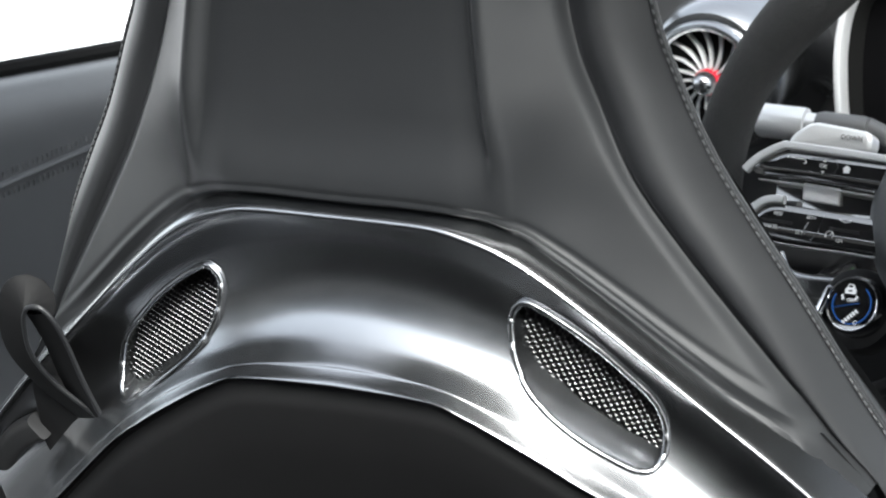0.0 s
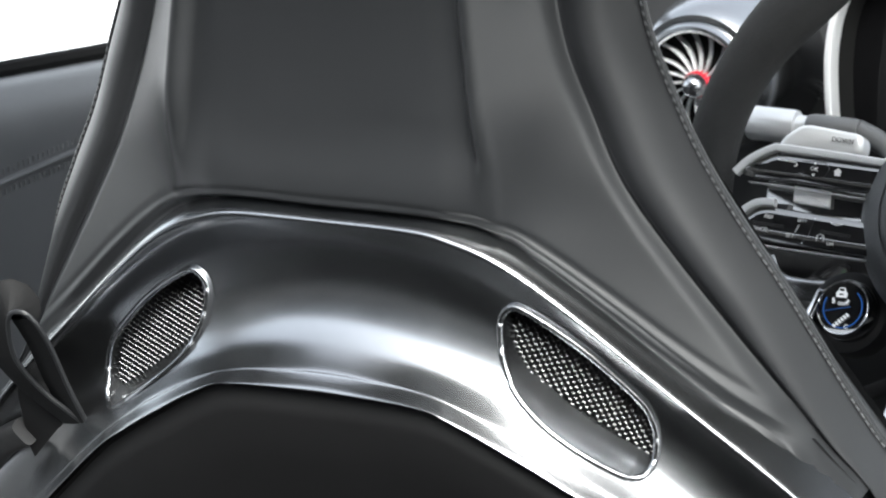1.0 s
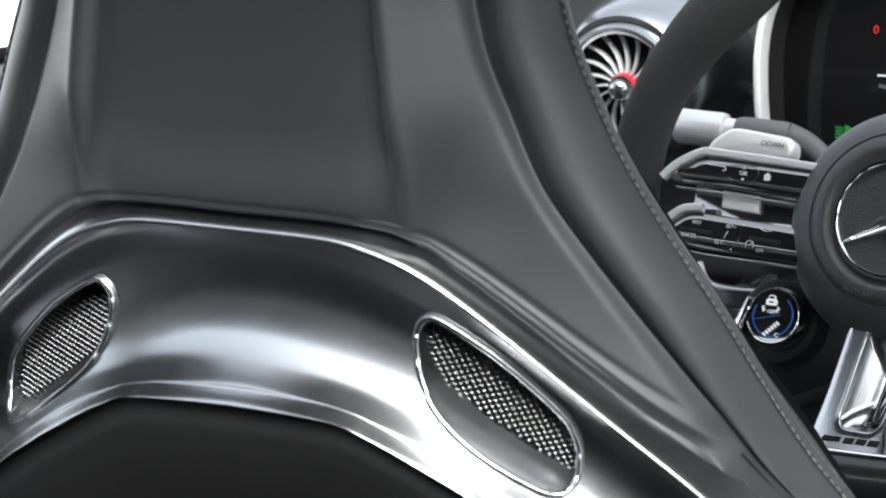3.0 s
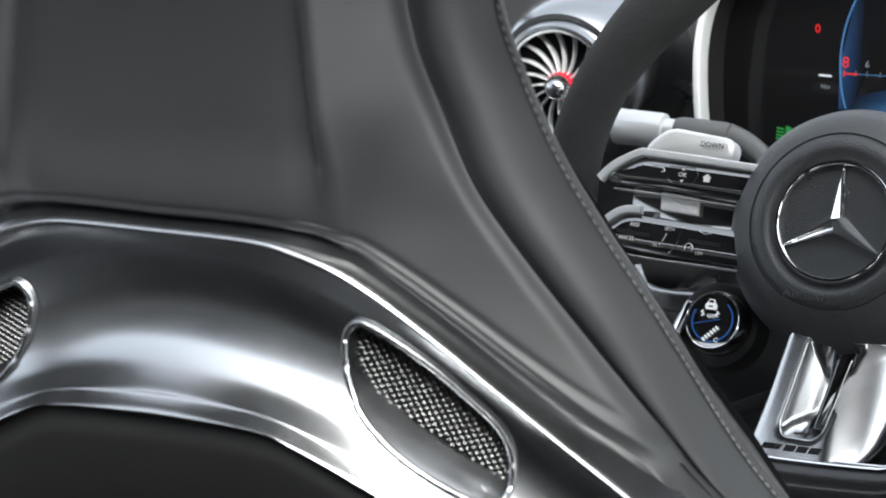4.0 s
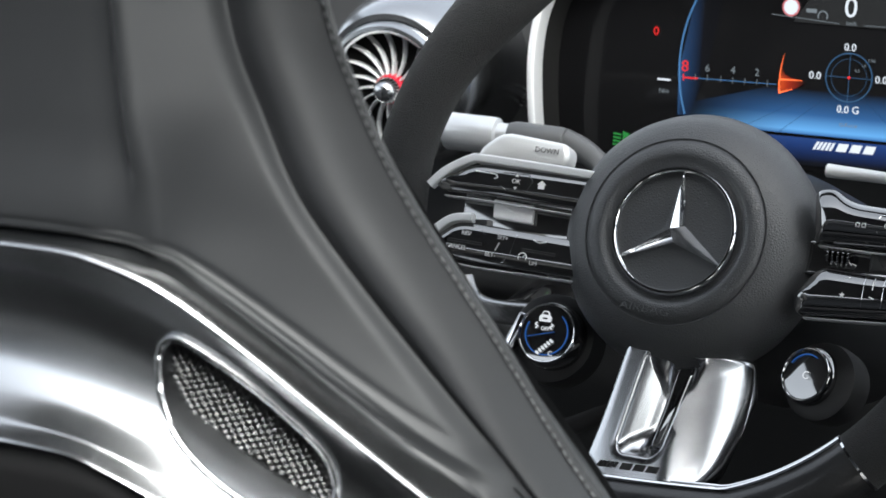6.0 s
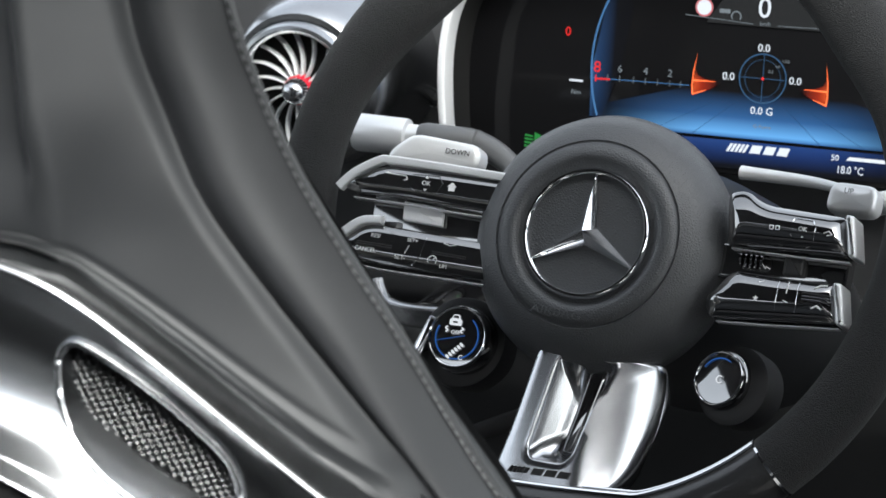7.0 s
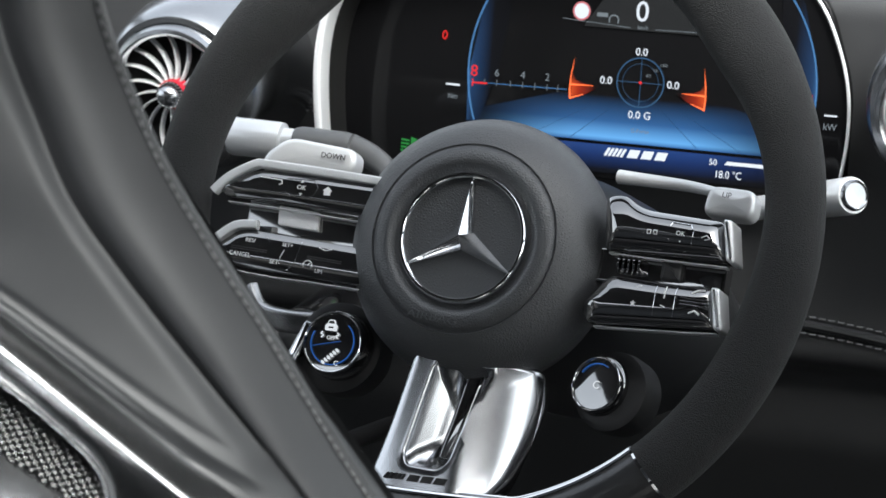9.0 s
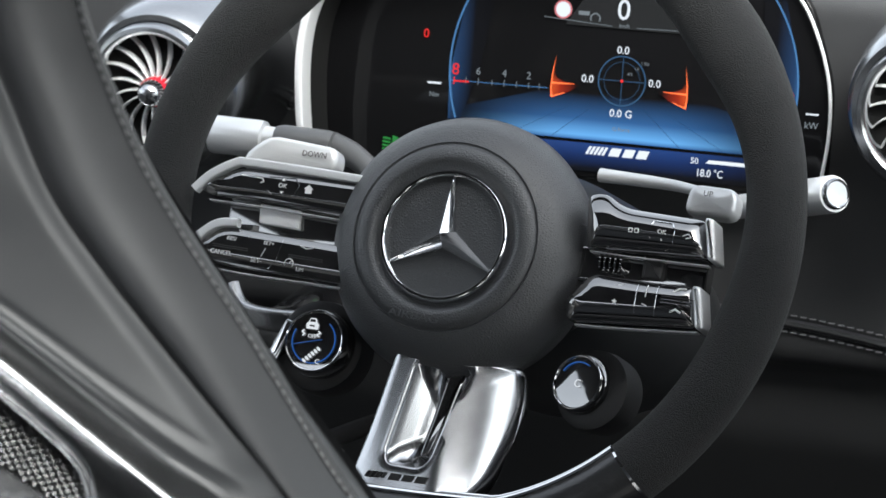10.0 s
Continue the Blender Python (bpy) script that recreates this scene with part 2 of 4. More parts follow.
# unseen roof panel, added to block sky from wheel and trim reflections
roof = mesh("ceiling", *extrude_x([(-880, 1292), (-500, 1315), (-180, 1300), (-180, 1335), (-500, 1355), (-880, 1336)], -720, 1460, 12))
tagged(part("ceiling", roof, CARPET), "added dark roof panel, unseen, that darkens reflections over the front seats", "headliner", kind="structure")
for px in (-700, 1440):
    s = -1 if px < 0 else 1
    post = sweep([(px, -180, 1315), (px + s * 10, 400, 1120), (px + s * 15, 880, 880)], rounded([(-25, -30), (25, -30), (25, 30), (-25, 30)], 12, 4))
    tagged(part("pillar", mesh("pillar", *post), PLASTIC), "black windscreen pillar", "pillar", kind="structure")
    post = sweep([(px, -860, 1312), (px, -1300, 1120), (px, -1700, 880)], rounded([(-30, -60), (30, -60), (30, 60), (-30, 60)], 12, 4))
    tagged(part("pillar", mesh("pillar", *post), PLASTIC), "black rear pillar carrying the added roof", "pillar", kind="structure")


def car_door(name, x, side, label):
    d = thing(name, pose(x, 0, 0), label, "car door")
    s = side
    prof = [(0, 250), (-s * 90, 250), (-s * 95, 800), (-s * 60, 874), (-s * 15, 882), (s * 5, 860), (s * 2, 700), (s * 40, 560), (s * 30, 400)]
    pv, pf = extrude_y(prof, -900, 900, 18)
    pv = [(x, y, z - 0.13 * y * max(0.0, min(1.0, (z - 830) / 40))) for x, y, z in pv]
    part("inner_panel", mesh("inner_panel", pv, pf), DOOR, d)
    part("seam_welt", mesh("seam_welt", *sweep([(s * 5, y, 826 - abs(y + 100) * 0.012) for y in range(-800, 801, 40)], circle(2.5, 8))), DOOR, d)
    st = []
    for k in (-7, 7):
        for i in range(220):
            y = -700 + i * 6
            st.append(moved(box(-2, 2, -0.5, 0.5, -0.4, 0.4, 0.3), Matrix.Translation((s * 5, y, 826 + k - abs(y + 100) * 0.012)) @ pose(0, 0, 0, 0, 90, 90)))
    part("stitching", mesh("stitching", *join(*st)), THREAD, d, "grey double stitching")
    part("window_seal", mesh("window_seal", *sweep([(-s * 40, y, 883 - 0.13 * y) for y in range(-900, 901, 100)], circle(6, 8))), DARK, d, "black rubber window seal")
    return d


car_door("car_door", -0.66, 1, "black leather car door panel with grey stitched seam")
car_door("car_door", 1.40, -1, "black leather car door panel with grey stitched seam")


from mathutils.bvhtree import BVHTree

# ---------- driver's seat ----------
SEAT = Matrix(((1, 0, 0, 0), (0, -math.sin(radians(20)), -math.cos(radians(20)), -0.735), (0, math.cos(radians(20)), -math.sin(radians(20)), 1.0), (0, 0, 0, 1)))
seat = thing("driver_seat", SEAT, "black leather sports seat back with satin silver arch trim", "car seat")

# half widths along the back, and how far the side wraps forward
GROOVE = [(-420, 262), (-90, 229), (-66, 212), (-42, 197), (0, 169), (30, 149), (60, 130.5), (90, 117), (120, 106), (180, 93), (260, 84)]
EDGE = [(-420, 296), (-160, 264), (-100, 238), (-78, 225), (0, 190.5), (30, 174), (60, 157.5), (90, 145), (120, 134), (180, 124), (260, 114)]
EDGE_D = [(-420, -46), (-42, -49), (0, -50.5), (30, -54), (60, -60), (90, -67), (120, -77), (180, -100), (260, -140)]
RIDGE_D = [(-420, 2), (60, 2), (90, -5), (120, -17), (150, -31), (260, -92)]
LIP = [(0, 55), (45, 54.5), (66, 50), (84, 42.5), (102, 30), (125, 10), (146, -10), (167, -30), (205, -66), (260, -125)]
LOW = [(0, -13.5), (48, -14.5), (68, -22), (94, -38), (112, -50), (137, -69.5), (183, -114), (235, -165)]


def ease(k):
    k = max(0.0, min(1.0, k))
    return k * k * (3 - 2 * k)


def groove_depth(v):
    return interp(v, [(-420, -20), (-42, -21), (0, -23.5), (30, -26.5), (60, -31), (90, -40), (120, -49), (180, -82), (260, -130)])


def shell_depth(x, v, off):
    """Depth of the back shell; off is the distance outside the arch."""
    a, g, gd = abs(x), interp(v, GROOVE), groove_depth(v)
    top = interp(v, RIDGE_D)
    panel = top - 7.0 * ease((v - 60) / 40)
    c = 82 - max(0, v - 83) * 0.12
    d = interp(a, [(0, panel + 5), (c - 40, panel + 4.2), (c - 24, panel + 2.6), (c - 12, panel), (c - 9, panel - 0.3), (c - 2.5, top), (c + 0.5, top - 0.5), (c + 3.5, top - 4.0), (g - 3, gd + 2), (g, gd - 1), (g + 40, gd - 8)])
    q = off / (off + max(g - a, 0.0) * 0.75 + 1e-6)
    wing = 3.5 + (gd - 3.5) * q
    d += (wing - d) * ease((112 - v) / 70) * ease((a - 56) / 44)
    d -= 4 * bumpf(g - a, 0, 2.6)
    return d - 7.0 * bumpf(off, 1.5, 4.6) + 0.6 * bumpf(off, 7.6, 1.3) - 0.8 * bumpf(off, 10.2, 1.5)


# upper shell: columns run from the arch to the side grooves and the top
half_lip = [p for p in smooth_path(LIP, 24) if p.x <= 227]
lip_line = np.array([(-p.x, p.y) for p in reversed(half_lip[1:])] + [(p.x, p.y) for p in half_lip])
lip_x, lip_y = [p.x for p in half_lip], [p.y for p in half_lip]
columns = []
for i in range(56):
    columns.append((i / 56 * 70, float(np.interp(i / 56 * 70, lip_x, lip_y)), i / 56 * 78, 240.0))
for i in range(101):
    f = i / 100
    x = 70 + 156 * f
    y = float(np.interp(x, lip_x, lip_y))
    v = y + 191 * (1 - f) ** 1.5
    columns.append((x, y, 78 + (interp(v, GROOVE) - 78) * min(1.0, f / 0.08), v))
columns = [(-a, b, -c, d) for a, b, c, d in reversed(columns[1:])] + columns
vs, fs, rows_n = [], [], 120
for x0, y0, x1, y1 in columns:
    vs.append((x0 * 0.985, y0 - 3, -9))
    for j in range(rows_n):
        t = (j / (rows_n - 1)) ** 1.7
        x, v = x0 + (x1 - x0) * t, y0 + (y1 - y0) * t
        vs.append((x, v, shell_depth(x, v, float(np.hypot(lip_line[:, 0] - x, lip_line[:, 1] - v).min()))))
for i in range(len(columns) - 1):
    for j in range(rows_n):
        a = i * (rows_n + 1) + j
        fs.append((a, a + 1, a + rows_n + 2, a + rows_n + 1))
part("back_shell", mesh("back_shell", vs, fs, 60), SHELL, seat, "smooth dark grey leather back shell")


# side bolsters
def bolster(side):
    loops = []
    for j in range(90):
        v = 245 - j * 6.5
        g, e = interp(v, GROOVE), interp(v, EDGE)
        gd = groove_depth(v) - 5
        ed = interp(v, EDGE_D)
        wd = e - g
        sec = [(g - 6, gd - 12), (g - 1, gd - 1)]
        for f, bulge in ((0.08, 0.6), (0.2, 3.0), (0.36, 6.0), (0.55, 7.8), (0.7, 7.4), (0.84, 5.2), (0.94, 2.4)):
            sec.append((g + f * wd, gd + (ed - gd) * f ** 1.6 + bulge))
        sec += [(e, ed), (e + 0.8, ed - 3), (e - 3, ed - 8), (e - 16, ed - 22), (e - 40, ed - 45), (e - 60, ed - 70)]
        loops.append([(side * p.x, v, p.y) for p in smooth_path([(a, b) for a, b in sec], 3)])
    return loft(loops, False, False)


def edge_point(v):
    return interp(v, EDGE), interp(v, EDGE_D)


for side in (-1, 1):
    b = part("bolster", mesh("bolster", *bolster(side), 70), LEATHER, seat, "rounded black leather side bolster")
    piece = []
    v = 220.0
    while v > -330:
        e, d = edge_point(v)
        e2, d2 = edge_point(v - 4.3)
        slope = math.atan2(e2 - e, 4.3)
        m = Matrix.Translation((side * (e + 0.7), v, d + 1.4)) @ Matrix.Rotation(side * slope, 4, "Z") @ Matrix.Rotation(side * 0.9, 4, "Y")
        piece.append(moved(box(-0.38, 0.38, -1.45, 1.45, -0.2, 0.4, 0.3), m))
        v -= 4.3 * math.cos(slope)
    part("stitching", mesh("stitching", *join(*piece)), THREAD, b, "grey edge stitching")
    welt = [(side * (edge_point(v)[0] + 0.6), v, edge_point(v)[1] + 0.4) for v in range(235, -340, -5)]
    part("piping", mesh("piping", *sweep(welt, circle(1.1, 8))), LEATHER, b)

# head side of the seat
front = []
for j in range(24):
    v = 240 - j * 28
    w = interp(v, EDGE) - 56
    d = interp(v, EDGE_D)
    front.append([(x * w, v, d - 70 + 50 * (1 - x * x) * -0.6) for x in [-1 + k / 8 for k in range(17)]])
part("front_cushion", mesh("front_cushion", *loft(front, False, False)), LEATHER, seat)
crown = [[(math.sin(a) * 112, 240 + 16 * math.sin(b), -80 + 66 * math.cos(b) * 0.9) for a in [-1.5 + 3 * k / 16 for k in range(17)]] for b in [math.pi * q / 8 for q in range(9)]]
part("headrest_crown", mesh("headrest_crown", *loft(crown, False, False)), LEATHER, seat)


# satin arch trim
def along(pts, n):
    """Points of a half outline mirrored to a whole one, evenly spread."""
    half = smooth_path([(x, y) for x, y in pts], 12)
    whole = [Vector((-p.x, p.y)) for p in reversed(half[1:])] + half
    acc = [0.0]
    for p, q in zip(whole, whole[1:]):
        acc.append(acc[-1] + (q - p).length)
    out, k = [], 0
    for i in range(n + 1):
        t = acc[-1] * i / n
        while k < len(acc) - 2 and acc[k + 1] < t:
            k += 1
        f = (t - acc[k]) / max(1e-9, acc[k + 1] - acc[k])
        out.append(whole[k].lerp(whole[k + 1], min(1, f)))
    return out


NA = 220
lip, low = along(LIP, NA), along(LOW, NA)


def softened(line, w=26):
    """A line with its bends eased out."""
    return [sum((line[min(max(i + k, 0), NA)] for k in range(-w, w + 1)), Vector((0, 0))) / (2 * w + 1) for i in range(NA + 1)]


lip_soft, low_soft = softened(lip), softened(low)
PROFILE = [(-0.03, 1), (-0.025, 6.5), (-0.01, 9.3), (0.012, 9.8), (0.03, 8.4), (0.045, 4.5), (0.075, 2), (0.18, 0.2), (0.3, 0.2), (0.45, 2.4), (0.58, 6.8), (0.7, 13.4), (0.78, 19.8), (0.86, 29.5), (0.915, 37.2), (0.93, 38), (0.955, 41.2), (0.978, 44.7), (0.993, 46), (1.003, 45.5), (1.008, 42), (1.01, 28)]


def side_scale(x):
    return interp(abs(x), [(0, 0.98), (60, 1.0), (112, 0.98), (140, 0.88), (185, 0.72), (260, 0.5)])


def plate_point(i, t, d):
    p = lip[i].lerp(low[i], t)
    if 0 < t < 1 and 30 < i < NA - 30:
        p = p.lerp(lip_soft[i].lerp(low_soft[i], t), min(1.0, 7 * t * (1 - t)))
    return (p.x, p.y, d if t < 0.3 else d * side_scale(p.x))


rows_d = smooth_path([(a, b) for a, b in PROFILE], 4)
loops = [[plate_point(i, q.x, q.y) for i in range(NA + 1)] for q in rows_d]
back = [[(x, y, -14) for x, y, z in loops[-1]], [(x, y, -14) for x, y, z in loops[0]]]
ring = loops + back + [loops[0]]
pv, pf = loft(ring, False, False)
n1 = NA + 1
pf += [tuple(k * n1 for k in range(len(ring) - 1)), tuple(k * n1 + NA for k in range(len(ring) - 2, -1, -1))]
plate = mesh("arch_trim", pv, pf, 50)
VENT = [(76.9, 8.4), (82.2, 13.2), (87.5, 11.9), (101.3, 3.1), (116.1, -8.4), (130.3, -22.9), (139.8, -33.0), (144.2, -43.7), (145.0, -54.1), (142.9, -60.4), (138.8, -60.9), (131.4, -56.2), (117.7, -45.7), (105.4, -36.9), (87.4, -23.4), (79.1, -12.1), (75.9, 0.5)]
vent_c = rounded(VENT, 9, 6)
vent_o = []
for i in range(len(vent_c)):
    p, q = Vector(vent_c[i]), Vector(vent_c[(i + 1) % len(vent_c)])
    for k in range(max(1, round((q - p).length / 2.0))):
        vent_o.append(tuple(p.lerp(q, k / max(1, round((q - p).length / 2.0)))))


face = bmesh.new()
face.from_mesh(plate)
skin = BVHTree.FromBMesh(face)
face.free()


def vent_surface(x, y):
    """Depth of the trim round the opening."""
    hit = skin.ray_cast(Vector((x / 1000, y / 1000, 0.2)), Vector((0, 0, -1)))[0]
    return hit.z * 1000 if hit else 0.0


for side in (-1, 1):
    outline = [(side * x, y) for x, y in vent_o]
    if side > 0:
        outline = outline[::-1]
    plate = cut(plate, mesh("cutter", *loft([[(x, y, -40) for x, y in outline], [(x, y, 80) for x, y in outline]])))
finish(plate, 45)
trim = part("arch_trim", plate, SATIN, seat, "satin silver concave arch trim")

for side in (-1, 1):
    o = [(side * x, y) for x, y in vent_o]
    raw = [vent_surface(abs(x), y) for x, y in o]
    dep = [sum(raw[(i + k) % len(raw)] for k in range(-6, 7)) / 13 for i in range(len(raw))]
    fa = np.linalg.lstsq(np.array([(x, y, 1.0) for x, y in o]), np.array(dep), rcond=None)[0]
    rim_path = [(x, y, z + 0.6) for (x, y), z in zip(o, dep)]
    v = part("vent", mesh("vent", *sweep(rim_path, circle(1.7, 10), closed=True)), SATIN, seat, "bright rimmed air vent")
    deep = [[(x, y, z - 1.5) for (x, y), z in zip(inset(o, -0.8), raw)]]
    for k, dz in ((0.0, 0.5), (0.6, -3), (1.2, -8), (1.8, -14), (2.4, -18)):
        q = inset(o, k)
        deep.append([(x, y, z + dz) for (x, y), z in zip(q, dep)])
    part("vent_cup", mesh("vent_cup", *loft(deep, True, False), 60), SATIN, v, "tapered satin cup")
    cells = []
    q = [Vector(p) for p in inset(vent_o, 0.8)]
    for a in range(-18, 76):
        for b in range(-64, 27):
            cx, cy = 70 + a * 2.4 + (b % 2) * 1.2, b * 2.08
            inside = False
            for i in range(len(q)):
                p1, p2 = q[i - 1], q[i]
                if (p1.y > cy) != (p2.y > cy) and cx < (p2.x - p1.x) * (cy - p1.y) / (p2.y - p1.y) + p1.x:
                    inside = not inside
            if inside:
                z = float(fa[0] * side * cx + fa[1] * cy + fa[2]) - 14.0
                ring6 = [(math.cos(math.pi / 3 * k + math.pi / 6), math.sin(math.pi / 3 * k + math.pi / 6)) for k in range(6)]
                outer = [(side * (cx + 1.4 * p), cy + 1.4 * r, z) for p, r in ring6]
                inner = [(side * (cx + 1.22 * p), cy + 1.22 * r, z + 0.25) for p, r in ring6]
                deepr = [(side * (cx + 1.2 * p), cy + 1.2 * r, z - 1.6) for p, r in ring6]
                cells.append(loft([outer, inner, deepr], True, False))
    tagged(part("vent_grille", mesh("vent_grille", *join(*cells), 25), MESHM, v, "fine hexagonal metal mesh"), kind="stuff")
    # black sheet in place of the shaded hollow behind the mesh
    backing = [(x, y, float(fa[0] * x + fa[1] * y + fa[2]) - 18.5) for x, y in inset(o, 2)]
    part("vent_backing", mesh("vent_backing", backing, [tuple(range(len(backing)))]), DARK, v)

# lower back panel under the arch
loops = []
for t, d in ((1.0, 28), (1.012, 40), (1.03, 42.5), (1.06, 41), (1.05, 40.5), (1.115, 42.5), (1.15, 44.5), (1.22, 45.5), (1.6, 44), (2.2, 38), (3.2, 26), (4.4, 10)):
    row = []
    for i in range(NA + 1):
        p = lip[i].lerp(low[i], min(t, 1.0))
        x, y = p.x * (1 - 0.035 * (t - 1)), p.y - (t - 1) * 78
        row.append((x, y, d * side_scale(p.x)))
    loops.append(row)
part("lower_panel", mesh("lower_panel", *loft(loops, False, False), 60), FABRIC, seat, "matt black lower back panel")
shell_low = [[(x * interp(v, GROOVE), v, groove_depth(v) - 16 * (1 - x ** 4)) for x in [-1 + k / 10 for k in range(21)]] for v in range(-60, -430, -30)]
part("lower_shell", mesh("lower_shell", *loft(shell_low, False, False), 60), SHELL, seat)

# belt guide loop with its press stud
loop_mid = smooth_path([(-161, -88, 12), (-162, -56, 18), (-160, -28, 24), (-159, -8, 30), (-163, 0, 32), (-171, -2, 32), (-177, -15, 30), (-182, -36, 25), (-179, -58, 18), (-169, -74, 14), (-160, -90, 9)], 8)
strap = part("belt_guide", mesh("belt_guide", *sweep(loop_mid, rounded([(-1.2, 0), (1.2, 0), (1.2, 18), (-1.2, 18)], 0.8, 3), up=(-0.85, -0.42, -0.35))), FABRIC, seat, "folded black leather belt guide loop")
part("belt_guide_piping", mesh("belt_guide_piping", *sweep(loop_mid, circle(1.3, 8))), LEATHER, strap)
part("belt_guide_tab", mesh("belt_guide_tab", *slab(rounded([(-204, -66), (-172, -74), (-160, -90), (-172, -120), (-192, -140), (-208, -110)], 8), -8, 7, 2)), FABRIC, strap)
part("press_stud", mesh("press_stud", *moved(lathe([(2.2, -2), (2.2, 0.5), (1.5, 1.4), (0.1, 1.7)], 20), Matrix.Translation((-180, -103, 8.0)))), CHROME, strap, "small chrome press stud")
part("side_trim", mesh("side_trim", *sweep(smooth_path([(-205, -95, 8), (-228, -112, 2), (-250, -142, -6), (-262, -190, -14)], 8), rounded([(-7, -5), (7, -5), (7, 5), (-7, 5)], 4, 4))), PLASTIC, seat)
# seat cushion
seat_base = thing("seat_cushion", pose(0, -0.38, 0.24), "black leather driver seat cushion on the floor", "car seat")
part("cushion", mesh("cushion", *box(-255, 255, -260, 270, 0, 260, 60)), LEATHER, seat_base)


# ---------- steering wheel ----------
WHEEL = Matrix(((1, 0, 0, 0), (0, math.sin(radians(28)), -math.cos(radians(28)), 0), (0, math.cos(radians(28)), math.sin(radians(28)), 0.85), (0, 0, 0, 1)))
wheel = thing("steering_wheel", WHEEL, "black suede steering wheel with chrome star emblem and silver spoke", "steering wheel")
RC, RR, RD = 17.0, 180.0, -25.0


def rim_point(a):
    """Middle of the rim at angle a from the bottom."""
    x, y = RR * math.sin(a), -RR * math.cos(a)
    return (x, RC + max(y, -173 + 8 * (x / 120) ** 2 if abs(x) < 120 else y), RD)


def rim_piece(a0, a1, n, grow=0.0, w=18.0):
    loops = []
    for i in range(n + 1):
        a = a0 + (a1 - a0) * i / n
        p = Vector(rim_point(a))
        t = (Vector(rim_point(a + 0.01)) - Vector(rim_point(a - 0.01))).normalized()
        s = t.cross(Vector((0, 0, 1)))
        deg = math.degrees(a)
        grip = 3.0 * bumpf(abs(deg - 180), 50, 14) - 1.5 * bumpf(abs(deg - 180), 80, 16)
        loops.append([tuple(p + s * ((w + grow + grip) * math.cos(b) - grip * 0.8) + Vector((0, 0, 1)) * (w - 1 + grow) * math.sin(b)) for b in [2 * math.pi * k / 24 for k in range(24)]])
    return loft(loops)


q = radians(43)
rim = part("rim", mesh("rim", *rim_piece(q, 2 * math.pi - q, 120)), ALCANTARA, wheel, "black suede wrapped rim")
low_rim = part("lower_rim", mesh("lower_rim", *rim_piece(-q, q, 40, -0.6)), CARBON, wheel, "glossy black flattened lower rim")
for s in (-1, 1):
    a = s * q
    p = Vector(rim_point(a))
    part("rim_joint", mesh("rim_joint", *rim_piece(a - 0.004, a + 0.004, 2, 0.5)), CHROME, rim, "thin chrome joint ring")
strip = [Vector(rim_point(-q + 2 * q * i / 60)) for i in range(61)]
part("chrome_strip", mesh("chrome_strip", *sweep([p * 1.0 + Vector((-p.x, RC - p.y, 0)).normalized() * 14 + Vector((0, 0, 11)) for p in strip], circle(1.6, 8))), CHROME, low_rim, "chrome strip along the lower rim")
part("chrome_strip", mesh("chrome_strip", *sweep([p * 1.0 + Vector((-p.x, RC - p.y, 0)).normalized() * 17.5 + Vector((0, 0, 3)) for p in strip], circle(1.0, 8))), CHROME, low_rim)

# airbag cover with dished middle
hub_profile = [(68, -62), (74, -54), (75.5, -42), (74.5, -33), (71, -23), (65, -14.5), (58, -9.2), (54, -7.2), (53.4, -7.9), (52.8, -7.9), (52.2, -6.4), (49, -4.6), (45, -3.6), (42.5, -4.2), (41, -6.0), (39, -7.6), (36, -8.0), (0.2, -8.0)]
hub = part("airbag_cover", mesh("airbag_cover", *lathe(hub_profile, 96), 40), AIRBAG, wheel, "grained black leather airbag cover")
lettering("airbag_word", "AIRBAG", 4.2, -9, -46.5, -3.4, AIRBAG, hub, 30, turn=-4, label="embossed safety wording")
part("horn_symbol", mesh("horn_symbol", *moved(slab(rounded([(-4, -0.4), (4, -1.6), (4, 1.6), (-4, 0.4)], 0.5, 2), 0, 0.4, 0.15, 1), Matrix.Translation((0, 47, -5)))), AIRBAG, hub)
ringo = sweep([(35.6 * math.cos(t), 35.6 * math.sin(t), -6.0) for t in [2 * math.pi * i / 96 for i in range(96)]], circle(2.0, 10, 2.6), closed=True)
emblem = part("emblem", mesh("emblem", *ringo), CHROME, wheel, "chrome ring round a three-armed star")
arms = []
for k in range(3):
    a = math.pi / 2 + k * 2 * math.pi / 3
    u, w = Vector((math.cos(a), math.sin(a), 0)), Vector((-math.sin(a), math.cos(a), 0))
    a2 = a + math.pi / 3
    in1 = Vector((math.cos(a2), math.sin(a2), 0)) * 6.6
    in2 = Vector((math.cos(a - math.pi / 3), math.sin(a - math.pi / 3), 0)) * 6.6
    z0, up = Vector((0, 0, -7.6)), Vector((0, 0, 1))
    tip = u * 34.4 + z0
    c = Vector((0, 0, 1.5))
    v = [tip + w * 0.5, tip - w * 0.5, tip + up * 2.6, in1 + z0, in2 + z0, c, Vector((0, 0, -7.6)), in1 + z0 + up * 1.2, in2 + z0 + up * 1.2, tip + w * 0.5 + up * 1, tip - w * 0.5 + up * 1]
    arms.append(([tuple(p) for p in v], [(3, 0, 9, 7), (1, 4, 8, 10), (7, 9, 2, 5), (2, 10, 8, 5), (0, 1, 10, 2, 9)]))
star_mat_arms = mesh("star", *join(*arms), 5)
part("star", star_mat_arms, CHROME, emblem, "three-armed bevelled chrome star")


# spoke bars with switches
BARS = {}


